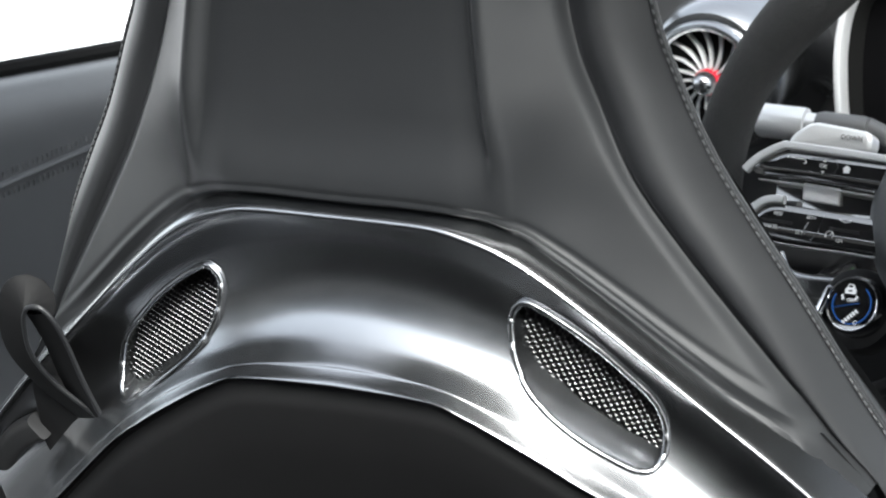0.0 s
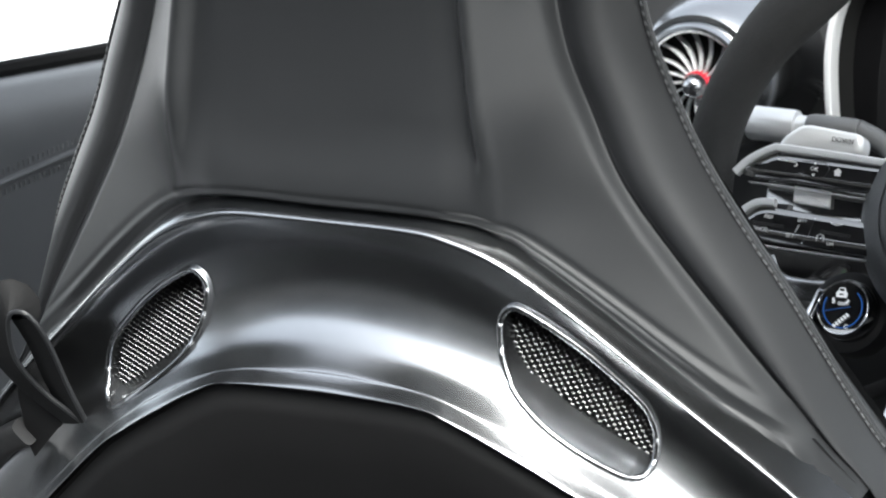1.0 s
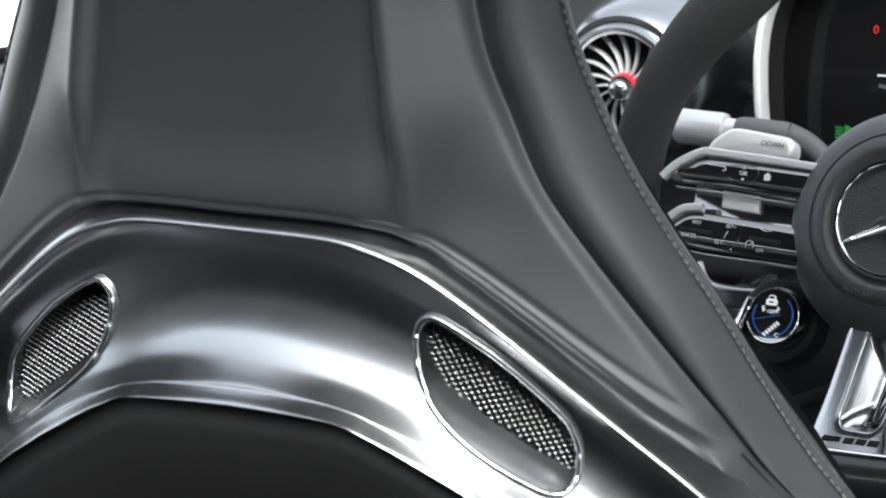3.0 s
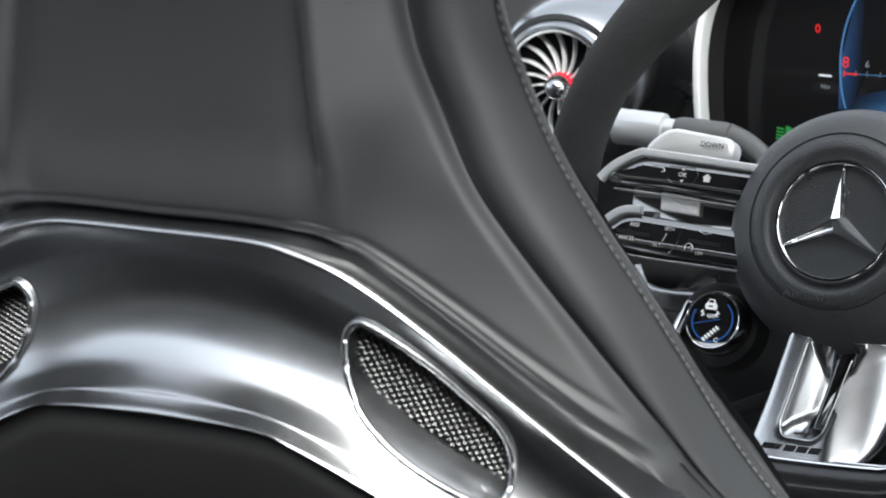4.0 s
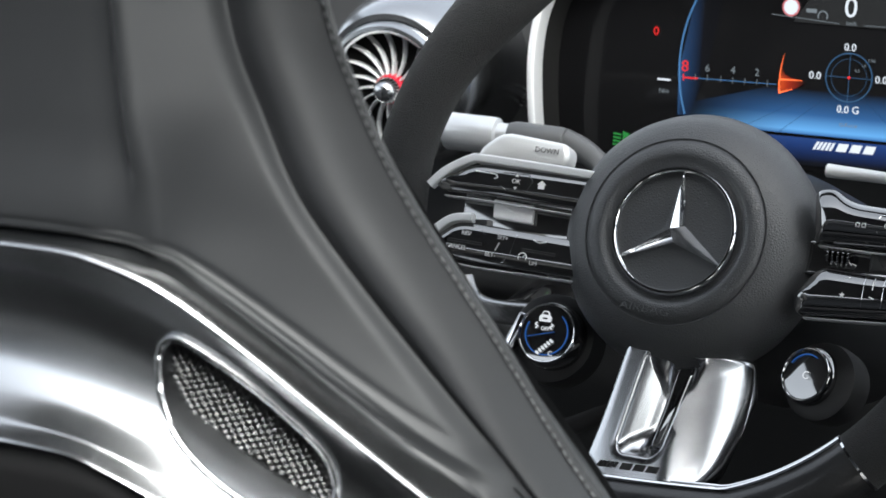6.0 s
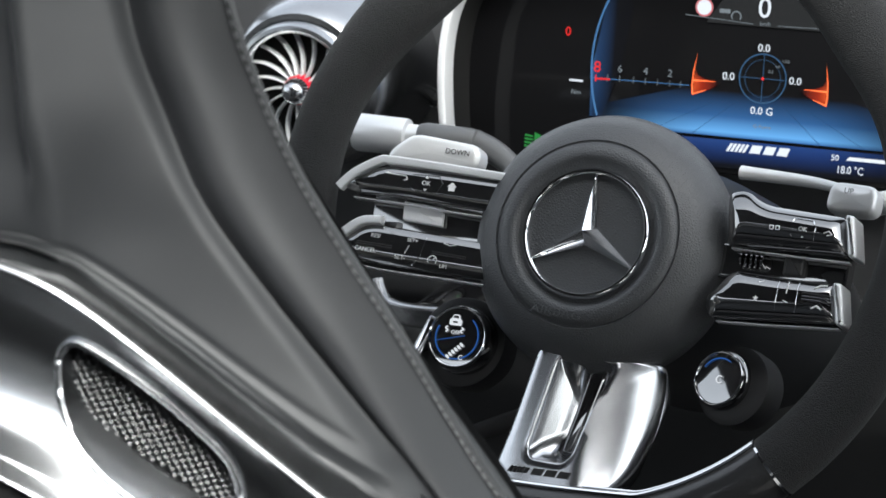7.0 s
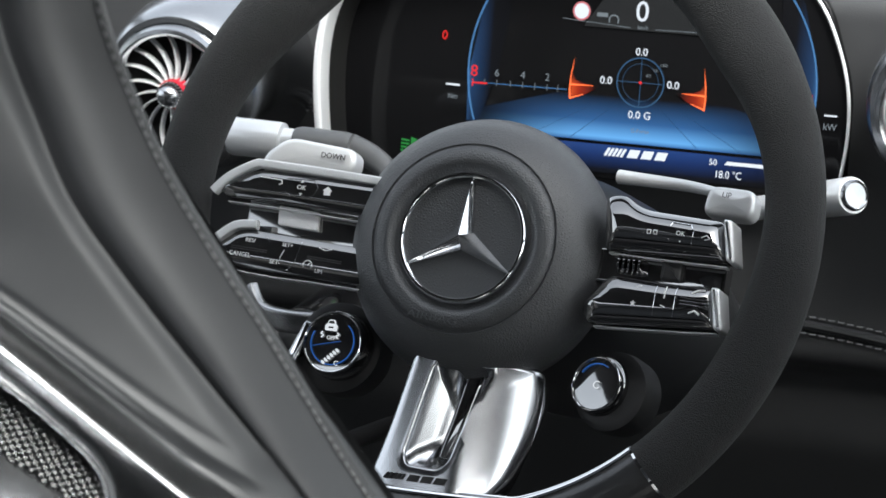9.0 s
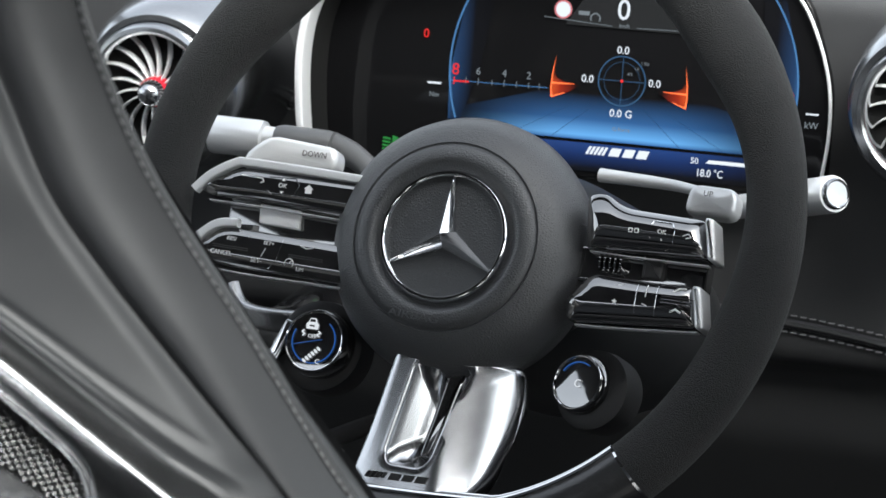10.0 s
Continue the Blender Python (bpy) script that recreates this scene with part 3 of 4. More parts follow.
def bar(outline, z0, z1, r, label, axis, h=2.5, hh=10.0, p=3.0):
    """A gloss bar whose face is rounded about its long axis (x0, y0, x1, y1)."""
    poly = rounded(outline, r, 6)
    x0, y0, x1, y1 = axis
    xm, hl = (x0 + x1) / 2, abs(x1 - x0) / 2
    loops = [[(x, y, z0) for x, y in poly], [(x, y, z1 - 2) for x, y in poly]]
    for k in (1.0, 0.98, 0.95, 0.91, 0.86, 0.8, 0.73, 0.65, 0.56, 0.46, 0.35, 0.22, 0.02):
        row = []
        for x, y in poly:
            c = y0 + (y1 - y0) * (x - x0) / (x1 - x0)
            row.append((xm + (x - xm) * (1 - (1 - k) * hh / hl), c + (y - c) * k, z1 + h * (1 - k ** p) - (1.2 if k == 1.0 else 0)))
        loops.append(row)
    ob = part("switch_bar", mesh("switch_bar", *loft(loops), 50), PIANO, wheel, label)
    BARS[ob.name] = (axis, z1, h, hh, p)
    return ob


def on_bar(ob, x, y, lift=0.25):
    """Height and tilt of the bar's face."""
    (x0, y0, x1, y1), z1, h, hh, p = BARS[ob.name]
    k = (y - (y0 + (y1 - y0) * (x - x0) / (x1 - x0))) / hh
    return z1 + h * (1 - abs(k) ** p) + lift, math.degrees(math.atan(-p * h * abs(k) ** (p - 1) * (1 if k > 0 else -1) / hh))


def mark(ob, text, size, x, y, width=None, turn=-3.0):
    z, tilt = on_bar(ob, x, y)
    w = part("printed_mark", words(text, size, width), PRINT, ob)
    w.matrix_basis = Matrix.Translation((x / 1000, y / 1000, z / 1000)) @ pose(0, 0, 0, tilt, 0, turn)
    return w


def stroke(ob, pts, mat=PRINT, w=0.3, name="printed_mark"):
    """A fine line laid on a bar."""
    fine = [(a, b) for p, q in zip(pts, pts[1:]) for a, b in [(p[0] + (q[0] - p[0]) * i / 6, p[1] + (q[1] - p[1]) * i / 6) for i in range(6)]] + [pts[-1]]
    return part(name, mesh(name, *sweep([(x, y, on_bar(ob, x, y, 0.02)[0]) for x, y in fine], circle(w, 6))), mat, ob)


def tri(ob, x, y, s):
    z = on_bar(ob, x, y)[0]
    return part("arrow_mark", mesh("arrow_mark", [(x - s, y - s * 0.6, z), (x + s, y - s * 0.6, z), (x, y + s * 0.9, z)], [(0, 1, 2)]), PRINT, ob)


def edge_strip(pts, z, parent, width=2.4, label="satin silver edge trim", deep=3.0):
    return part("edge_trim", mesh("edge_trim", *sweep([(x, y, z) for x, y in [tuple(p) for p in smooth_path(pts, 6)]], rounded([(-width, -deep), (width, -deep), (width, deep), (-width, deep)], min(width, deep) * 0.45, 3))), SILVER, parent, label)


bar_a = bar([(-157, 16), (-134, 30), (-50, 27), (-45, 8), (-120, 12), (-150, 12)], -34, -19, [6, 9, 3, 3, 8, 5], "gloss black upper switch bar", (-157, 21, -45, 17.5))
edge_strip([(-158.5, 14.2), (-150, 23.5), (-136, 31.8), (-128, 32.6), (-90, 31), (-55, 29)], -18.5, bar_a, 2.5)
bar_b = bar([(-157, -21), (-138, -5), (-52, -10), (-48, -31), (-120, -28), (-150, -26)], -34, -19, [6, 9, 3, 3, 8, 5], "gloss black lower switch bar", (-157, -16, -48, -20.5), hh=11)
edge_strip([(-159, -22), (-150, -11.5), (-140, -4), (-128, -2.6)], -18.5, bar_b, 2.5)
edge_strip([(-150, -28), (-120, -30.5), (-85, -31.5), (-50, -33)], -24, bar_b, 0.45)
edge_strip([(-150, 10), (-120, 9), (-85, 7), (-50, 5)], -24, bar_a, 0.35)
bar_c = bar([(74, 34), (84, 36.5), (96, 29), (144, 26.5), (149, 5), (78, 4)], -34, -20, [4, 5, 8, 5, 5, 3], "gloss black upper switch bar", (74, 19, 149, 15.5), 8.5, 11, 2.3)
bar_d = bar([(70, -28), (84, -9), (110, -10.5), (144, -11), (148, -33), (74, -37)], -34, -19, [4, 6, 8, 4, 5, 4], "gloss black lower switch bar", (70, -23, 148, -22), 5.5, 12, 2.8)
for b, y0, y1, dx in ((bar_c, 4, 27, 0), (bar_d, -34, -11, -1)):
    part("end_cap", mesh("end_cap", *slab(rounded([(148.5 + dx, y0), (154 + dx, y0 - 0.5), (149 + dx, y1), (143.5 + dx, y1 + 0.5)], 2, 4), -32, -14, 2.5, 5)), SILVER, b, "satin silver end cap")
edge_strip([(78, -38), (110, -37), (148, -35)], -24, bar_d, 0.45)
edge_strip([(80, 3.5), (110, 2.5), (148, 2)], -24, bar_c, 0.4)

stroke(bar_a, [(-114, 25.5), (-98, 26), (-95, 22), (-97.5, 16.5), (-111, 15.5), (-114.5, 18)], CHROME, 0.25, "key_outline")
mark(bar_a, "OK", 2.6, -105, 21)
tri(bar_a, -105, 24.6, 1.1)
tri(bar_a, -105, 17.2, -1.1)
stroke(bar_a, [(-131, 25), (-118, 24.2), (-117, 22.2), (-119, 21.6)], PRINT, 0.35)
hz = on_bar(bar_a, -89, 20.5)[0]
part("home_mark", mesh("home_mark", [(-91, 18, hz), (-87, 18, hz), (-87, 20.5, hz), (-86, 20.5, hz), (-89, 23.1, hz), (-92, 20.5, hz), (-91, 20.5, hz)], [(0, 1, 2, 3, 4, 5, 6)]), PRINT, bar_a)
stroke(bar_b, [(-119, -26), (-105, -26.6), (-101, -21), (-99, -10)], CHROME, 0.25, "key_outline")
stroke(bar_b, [(-121, -9), (-118, -12)], CHROME, 0.2, "key_outline")
for x0, x1, y0, y1 in ((-141, -119, -16, -17), (-94, -73, -17.6, -18.8)):
    for k in (0, -1.2):
        stroke(bar_b, [(x0, y0 + k), (x1, y1 + k)], PLASTIC, 0.32, "key_groove")
mark(bar_b, "RES/", 2.3, -130, -12)
mark(bar_b, "CANCEL", 2.5, -135, -20.5, 13)
mark(bar_b, "SET+", 2.2, -107, -12.6)
mark(bar_b, "SET-", 2.5, -113, -23)
mark(bar_b, "LIM", 2.2, -86, -25.5)
stroke(bar_b, [(-93 + 2.6 * math.cos(t), -22.6 + 2.6 * math.sin(t)) for t in [-0.6 + 4.3 * i / 16 for i in range(17)]])
stroke(bar_b, [(-93, -22.6), (-91, -20.8)])
stroke(bar_b, [(-108.5, -15.5), (-110.5, -20.5)])
stroke(bar_b, [(-88, -12), (-84, -13.4), (-80, -12.4)])
stroke(bar_c, [(115, 19), (116.5, 22), (127, 21.5), (129, 18), (128.5, 10), (117, 10.5), (115, 13)], CHROME, 0.3, "key_outline")
mark(bar_c, "OK", 2.5, 122, 16)
tri(bar_c, 122, 12.2, -1.1)
for x in (103, 106.5):
    stroke(bar_c, [(x, 16.5), (x + 2, 16.5), (x + 2, 14.5), (x, 14.5), (x, 16.5)])
stroke(bar_c, [(134, 15), (137, 16.4), (139, 14.6), (136, 13.8)])
stroke(bar_d, [(112.5, -11), (112.5, -30)], CHROME, 0.25, "key_outline")
stroke(bar_d, [(124, -11), (124, -30)], CHROME, 0.3, "key_outline")
for k in (-18.6, -20.4, -22.2):
    stroke(bar_d, [(127, k), (145, k - 0.5)], CHROME if k < -20 else PLASTIC, 0.35, "key_groove")
stroke(bar_d, [(133, -15.5), (136, -13.4), (140, -13.2)], PRINT, 0.55)
stroke(bar_d, [(133, -26.8), (136, -25.2), (139, -27)], PRINT, 0.55)
stroke(bar_d, [(118, -13), (118, -20)])
stroke(bar_d, [(116.5, -24), (119.5, -25)])
stroke(bar_d, [(101, -15), (104, -14)])
sz = on_bar(bar_d, 101, -24.5)[0]
star5 = [(1.9 * (1 if i % 2 == 0 else 0.42) * math.sin(math.pi * i / 5) + 101, 1.9 * (1 if i % 2 == 0 else 0.42) * math.cos(math.pi * i / 5) - 24.5, sz) for i in range(10)]
part("favourite_mark", mesh("favourite_mark", star5, [tuple(range(10))]), PRINT, bar_d)
# roller and bridge pieces between the bars
part("side_plate", mesh("side_plate", *slab(rounded([(-140, 14), (-50, 10), (-50, -12), (-140, -4)], 3), -40, -28, 1.5)), PIANO, wheel)
part("bright_plate", mesh("bright_plate", *slab(rounded([(-120, 11.2), (-95, 9.6), (-94, -1.4), (-119, 0.2)], 1.0), -27.5, -24.5, 0.8)), WHITE_PLATE, wheel, "bright silver plate between switch bars")
part("side_plate", mesh("side_plate", *slab(rounded([(66, 8), (146, 6), (146, -12), (66, -12)], 3), -40, -29, 1.5)), PIANO, wheel)
for x in (86, 89, 92, 95, 98):
    part("roller_rib", mesh("roller_rib", *moved(lathe([(4.4, -0.9), (5.6, -0.5), (5.6, 0.5), (4.4, 0.9)], 24), Matrix.Translation((x, -1, -27)) @ Matrix.Rotation(math.pi / 2, 4, "Y"))), PIANO, wheel)
part("rocker", mesh("rocker", *box(110, 122, -8, 5, -36, -24, 2)), PLASTIC, wheel)

# shift paddles
for side, x0, x1, word, tx in ((-1, -157, -99, "DOWN", -114), (1, 112, 142, "UP", 124)):
    s = side
    poly = rounded([(x0, 40), (x1, 43), (x1, 58), (x0 + 14, 62), (x0, 50)] if s < 0 else [(x0, 40), (x1, 40), (x1, 57), (x0 + 2, 58)], 7, 6)
    pd = part("shift_paddle", mesh("shift_paddle", *slab(poly, -86, -72, 4, 5, 1)), SILVER, wheel, "silver shift paddle behind the rim")
    lettering("printed_mark", word, 3.2, tx + 2, 52, -69.9, INK, pd, turn=-2)


# drive mode dials
def dial(x, y, r, label, blue):
    d = part("mode_dial", mesh("mode_dial", *moved(lathe([(r - 2, -22), (r + 1.5, -20), (r + 1.5, -8), (r + 0.2, -3), (r - 0.6, -2.2), (r - 1.2, -2.6)], 64, caps=False), Matrix.Translation((x, y, -42)))), PIANO, wheel, label)
    part("dial_ring", mesh("dial_ring", *sweep([(x + (r - 0.9) * math.cos(t), y + (r - 0.9) * math.sin(t), -43.6) for t in [2 * math.pi * i / 64 for i in range(64)]], circle(0.55, 8), closed=True)), CHROME, d, "thin chrome ring")
    part("dial_face", mesh("dial_face", *moved(lathe([(r - 1.4, -4), (r - 1.6, -2.2), (r * 0.7, -1.95), (r * 0.4, -1.85), (0.1, -1.8)], 64), Matrix.Translation((x, y, -42)))), PIANO, d, "glossy black dial glass")
    a0, a1 = blue
    arc = [(x + (r * 0.72) * math.cos(t), y + (r * 0.72) * math.sin(t), -43.2) for t in [a0 + (a1 - a0) * i / 40 for i in range(41)]]
    part("blue_arc", mesh("blue_arc", *sweep(arc, circle(0.35, 6, 0.2), up=(0, 0, 1))), BLUE, d, "glowing blue arc")
    ribs = [moved(box(-0.5, 0.5, -0.3, 0.5, -17, -9, 0.2), Matrix.Translation((x, y, -42)) @ Matrix.Rotation(2 * math.pi * i / 60, 4, "Z") @ Matrix.Translation((0, r + 1.3, 0))) for i in range(60)]
    part("knurling", mesh("knurling", *join(*ribs)), PIANO, d)
    return d


BLUE = glow("blue_glow", (0.05, 0.20, 0.70), 0.13)
ICON = glow("lit_white", (0.9, 0.93, 1.0), 0.224)
ld = dial(-81, -60, 18.0, "gloss black mode dial with lit symbols", (2.7, 7.2))
part("dial_split", mesh("dial_split", *sweep([(-94, -63.5, -43.3), (-81, -60.2, -42.9), (-76, -59, -43.1)], circle(0.16, 6))), BLUE, ld)
lettering("lit_word", "OFF", 2.2, -82, -57.8, -42.7, ICON, ld)
lettering("lit_word", "C", 2.8, -76.5, -72, -42.7, ICON, ld)
CAR = [(-86.6, -53.6), (-79.6, -53.6), (-79.4, -50.6), (-80.6, -49.8), (-81.4, -47.4), (-84.8, -47.4), (-85.6, -49.8), (-86.8, -50.6)]
symbol = part("lit_symbol", mesh("lit_symbol", *slab(rounded(CAR, 0.5), -43.5, -42.7, 0.1, 1)), ICON, ld, "lit car symbol")
part("symbol_window", mesh("symbol_window", *slab(rounded([(-84.9, -49.6), (-81.3, -49.6), (-81.8, -48.1), (-84.4, -48.1)], 0.3), -43.0, -42.55, 0.05, 1)), INK, symbol)
part("symbol_grille", mesh("symbol_grille", *slab(rounded([(-84.6, -52.3), (-81.6, -52.3), (-81.6, -51.4), (-84.6, -51.4)], 0.3), -43.0, -42.55, 0.05, 1)), INK, symbol)
for x0, sg in ((-87.4, -1), (-78.8, 1)):
    skid = smooth_path([(x0, -54.5, -42.8), (x0 + sg * 1.2, -55.6, -42.8), (x0 - sg * 0.4, -56.6, -42.8), (x0 + sg * 0.9, -57.8, -42.8)], 5)
    part("symbol_skid", mesh("symbol_skid", *sweep(skid, circle(0.4, 6, 0.1))), ICON, symbol)
part("lit_symbol", mesh("lit_symbol", *join(*[moved(slab(rounded(circle(1.5, 10, 0.8), 0.1, 1), -0.1, 0.2, 0.05, 1), Matrix.Translation((-84.5 + i * 1.5, -72 + i * 1.5, -42.8)) @ Matrix.Rotation(-0.7, 4, "Z")) for i in range(6)])), ICON, ld, "lit spring symbol")
rd = dial(77, -66, 15.8, "gloss black mode dial with chrome ring", (1.0, 2.6))
lettering("lit_word", "C", 4.5, 78, -67, -42.7, ICON, rd)
rd.matrix_basis = pose(0.077, -0.066, -0.042) @ pose(0, 0, 0, -1, -14, 0) @ pose(-0.077, 0.066, 0.042)
part("dial_body", mesh("dial_body", *moved(lathe([(22, -70), (23, -60), (22.5, -52), (19, -50)], 48), Matrix.Translation((82, -68, 0)))), PLASTIC, rd)
part("dial_body", mesh("dial_body", *moved(lathe([(26, -80), (27, -68), (26, -60), (20, -57)], 48), Matrix.Translation((-84, -60, 0)))), PLASTIC, ld)
part("dial_flange", mesh("dial_flange", *moved(box(-2, 5, -20, 14, -60, -46, 2), Matrix.Translation((-104, -62, 0)) @ Matrix.Rotation(-0.35, 4, "Z"))), CHROME, ld, "chrome side flange")

# lower silver spoke
sp_out = [(-22, -62), (46, -62), (50, -82), (46, -104), (39, -130), (26, -147), (4, -150), (-34, -147), (-39, -139), (-31, -108)]
slot = [(-8, -68), (26, -68), (16, -92), (9, -122), (4, -128), (-15, -127), (-18, -122)]
well = [(7, -70), (19, -70), (12, -100), (5, -121), (-3, -120), (2, -98)]


def ray_loop(poly, c, n=120):
    """The outline met by n even rays from c."""
    out = []
    for i in range(n):
        a = 2 * math.pi * i / n
        u = Vector((math.cos(a), math.sin(a)))
        best = 0
        for j in range(len(poly)):
            p, q = Vector(poly[j - 1]) - c, Vector(poly[j]) - c
            e = q - p
            den = u.x * e.y - u.y * e.x
            if abs(den) > 1e-9:
                t = (p.x * e.y - p.y * e.x) / den
                k = (p.x * u.y - p.y * u.x) / den
                if -1e-6 <= k <= 1 + 1e-6 and t > best:
                    best = t
        out.append(tuple(c + u * best))
    return out


mid = Vector((6, -100))
o_loop = ray_loop(rounded(sp_out, [4, 4, 6, 8, 8, 4, 6, 5, 4, 8], 6), mid)
s_loop = ray_loop(rounded(slot, [3, 3, 8, 3, 4, 3, 4], 5), mid)
w_loop = ray_loop(rounded(well, 2.5, 5), mid)


def crown_z(x, y):
    return -24 + 5.0 * (1 - ((x + 4) / 40) ** 2) - 15 * max(0.0, (x - 10) / 36) ** 2


loops = [[(x, y, -46) for x, y in o_loop]]
for j in range(6):
    a = j / 5 * math.pi / 2
    loops.append([(x, y, crown_z(x, y) - 5 + 5 * math.sin(a)) for x, y in inset(o_loop, 4 * (1 - math.cos(a)))])
for k in (0.3, 0.6, 0.85):
    loops.append([(x * (1 - k) + u * k, y * (1 - k) + v * k, crown_z(x * (1 - k) + u * k, y * (1 - k) + v * k)) for (x, y), (u, v) in zip(inset(o_loop, 4), inset(s_loop, -2))])
for g, dz in ((-1.0, 0), (-0.3, -0.4), (0.2, -1.2), (0.6, -2.2)):
    loops.append([(x, y, crown_z(x, y) + dz) for x, y in inset(s_loop, g)])
for k, dz in ((0.25, -5.0), (0.55, -9.5), (0.85, -12.5), (1.0, -13.5)):
    loops.append([(x + (u - x) * k, y + (v - y) * k, crown_z(x, y) * (1 - k) - 20 * k + dz) for (x, y), (u, v) in zip(inset(s_loop, 0.6), w_loop)])
spoke = part("lower_spoke", mesh("lower_spoke", *loft(loops), 35), SPOKE, wheel, "satin silver lower spoke with recessed slot")
part("spoke_insert", mesh("spoke_insert", *slab(w_loop, -40, -30.5, 2.5, 4)), PIANO, spoke, "gloss black slot insert")
bars = [slab([(-27 + i * 2.4, -135.5 + 0.05 * i), (-25.6 + i * 2.4, -135.5), (-23.6 + i * 2.4, -132.2), (-25 + i * 2.4, -132.2)], -24.6, -18.4, 0.1, 1) for i in range(5)]
bars += [slab([(x, -136), (x + 6.4, -136), (x + 8, -132.2), (x + 1.6, -132.2)], -24.6, -18.4, 0.1, 1) for x in (-13, -5.2, 2.6)]
part("badge_mark", mesh("badge_mark", *join(*bars)), INK, spoke, "row of small slanted black marks")


# ---------- steering column ----------
column = thing("steering_column", WHEEL, "black leather steering column shroud with silver stalks", "steering column")
part("shroud", mesh("shroud", *moved(lathe([(60, -260), (66, -190), (62, -120), (52, -85), (30, -70)], 48, 1.5, 1.0), Matrix.Translation((0, 6, 0)))), LEATHER, column)
right_stalk = Matrix.Translation((128, 68, -160)) @ Matrix.Rotation(radians(50), 4, "Y")
st = part("stalk", mesh("stalk", *moved(lathe([(7.0, -30), (7.2, 20), (8.2, 44), (9.4, 47), (10.6, 50), (10.8, 74), (10.2, 76), (0.1, 76.2)], 40), right_stalk)), SILVER, column, "silver wiper stalk with round end")
part("stalk_button", mesh("stalk_button", *moved(lathe([(9.2, 75), (8.8, 78), (7.8, 79), (7.0, 78.2), (0.1, 78.4)], 40), right_stalk)), SATIN, st, "round silver stalk button")
left_stalk = Matrix.Translation((-90, 70, -128)) @ Matrix.Rotation(radians(-88), 4, "Y")
st = part("stalk", mesh("stalk", *moved(lathe([(6.0, 36), (6.6, 40), (8, 74), (8.2, 78), (10.8, 79), (11.2, 82), (11.4, 110), (10.4, 112), (0.1, 112.4)], 40), left_stalk)), SILVER, column, "silver indicator stalk")
part("stalk_sleeve", mesh("stalk_sleeve", *moved(lathe([(8.0, 34), (8.8, 38), (9.4, 66), (8.4, 70)], 32), left_stalk @ Matrix.Translation((2.5, 0, 0)))), GREY, st, "dark grey stalk sleeve")
part("stalk_neck", mesh("stalk_neck", *sweep(smooth_path([(-127, 71, -128), (-112, 66, -127), (-97, 56, -124), (-82, 38, -116)], 8), circle(8, 16), scale=lambda t: 1.05 - 0.35 * t)), GREY, st, "dark grey tapering stalk neck")
for mx in (-150, -142):
    part("printed_mark", mesh("printed_mark", *moved(box(-2.4, 2.4, -0.8, 0.8, 0, 0.5, 0.3), Matrix.Translation((mx, 78.3, -125.5)) @ Matrix.Rotation(radians(-65), 4, "X"))), PRINT, st)
part("paddle_link", mesh("paddle_link", *sweep(smooth_path([(50, 64, -104), (95, 61, -98), (124, 55, -86)], 8), circle(3.5, 10), scale=lambda t: 1.2 - 0.5 * t)), SILVER, column)

# ---------- instrument display ----------
DT = radians(12)
DISPLAY = Matrix(((1, 0, 0, 0), (0, math.sin(DT), -math.cos(DT), 0.28), (0, math.cos(DT), math.sin(DT), 0.86), (0, 0, 0, 1)))
display = thing("instrument_display", DISPLAY, "lit digital instrument display with blue and red dials", "car display")
part("screen", mesh("screen", *moved(slab(rounded([(-192, -48), (139, -48), (139, 20), (120, 74), (80, 92), (-120, 92), (-175, 74), (-192, 30)], 14, 5), -8, -1, 1.0), Matrix.Identity(4))), GLASS_BLACK, display, "glossy black display glass")
bez_l = smooth_path([(-181, -60, 30), (-187, -25, 32), (-189, 12, 34), (-184, 42, 36), (-170, 66, 38), (-140, 84, 38), (-80, 96, 36), (20, 100, 32)], 8)
part("bezel", mesh("bezel", *sweep(bez_l, rounded([(-2.5, -8), (2.5, -8), (2.5, 8), (-2.5, 8)], 2, 4), up=(0, 0, 1))), SILVER, display, "broad satin silver display surround")
bez_r = smooth_path([(136, -46, 3), (140, -10, 3), (138, 20, 3), (129, 48, 3), (115, 72, 3), (90, 92, 3), (20, 99, 3)], 8)
part("bezel", mesh("bezel", *sweep(bez_r, circle(1.1, 10))), SILVER, display, "thin silver display edge line")
hood = []
for k, (gx, z) in enumerate(((0, 34), (2, 0), (0, -20))):
    hood.append([(p.x + (2 if p.x < 0 else 0), p.y + gx, z) for p in bez_l])
part("hood_side", mesh("hood_side", *loft(hood, False, False)), DARK, display, "black inner hood")


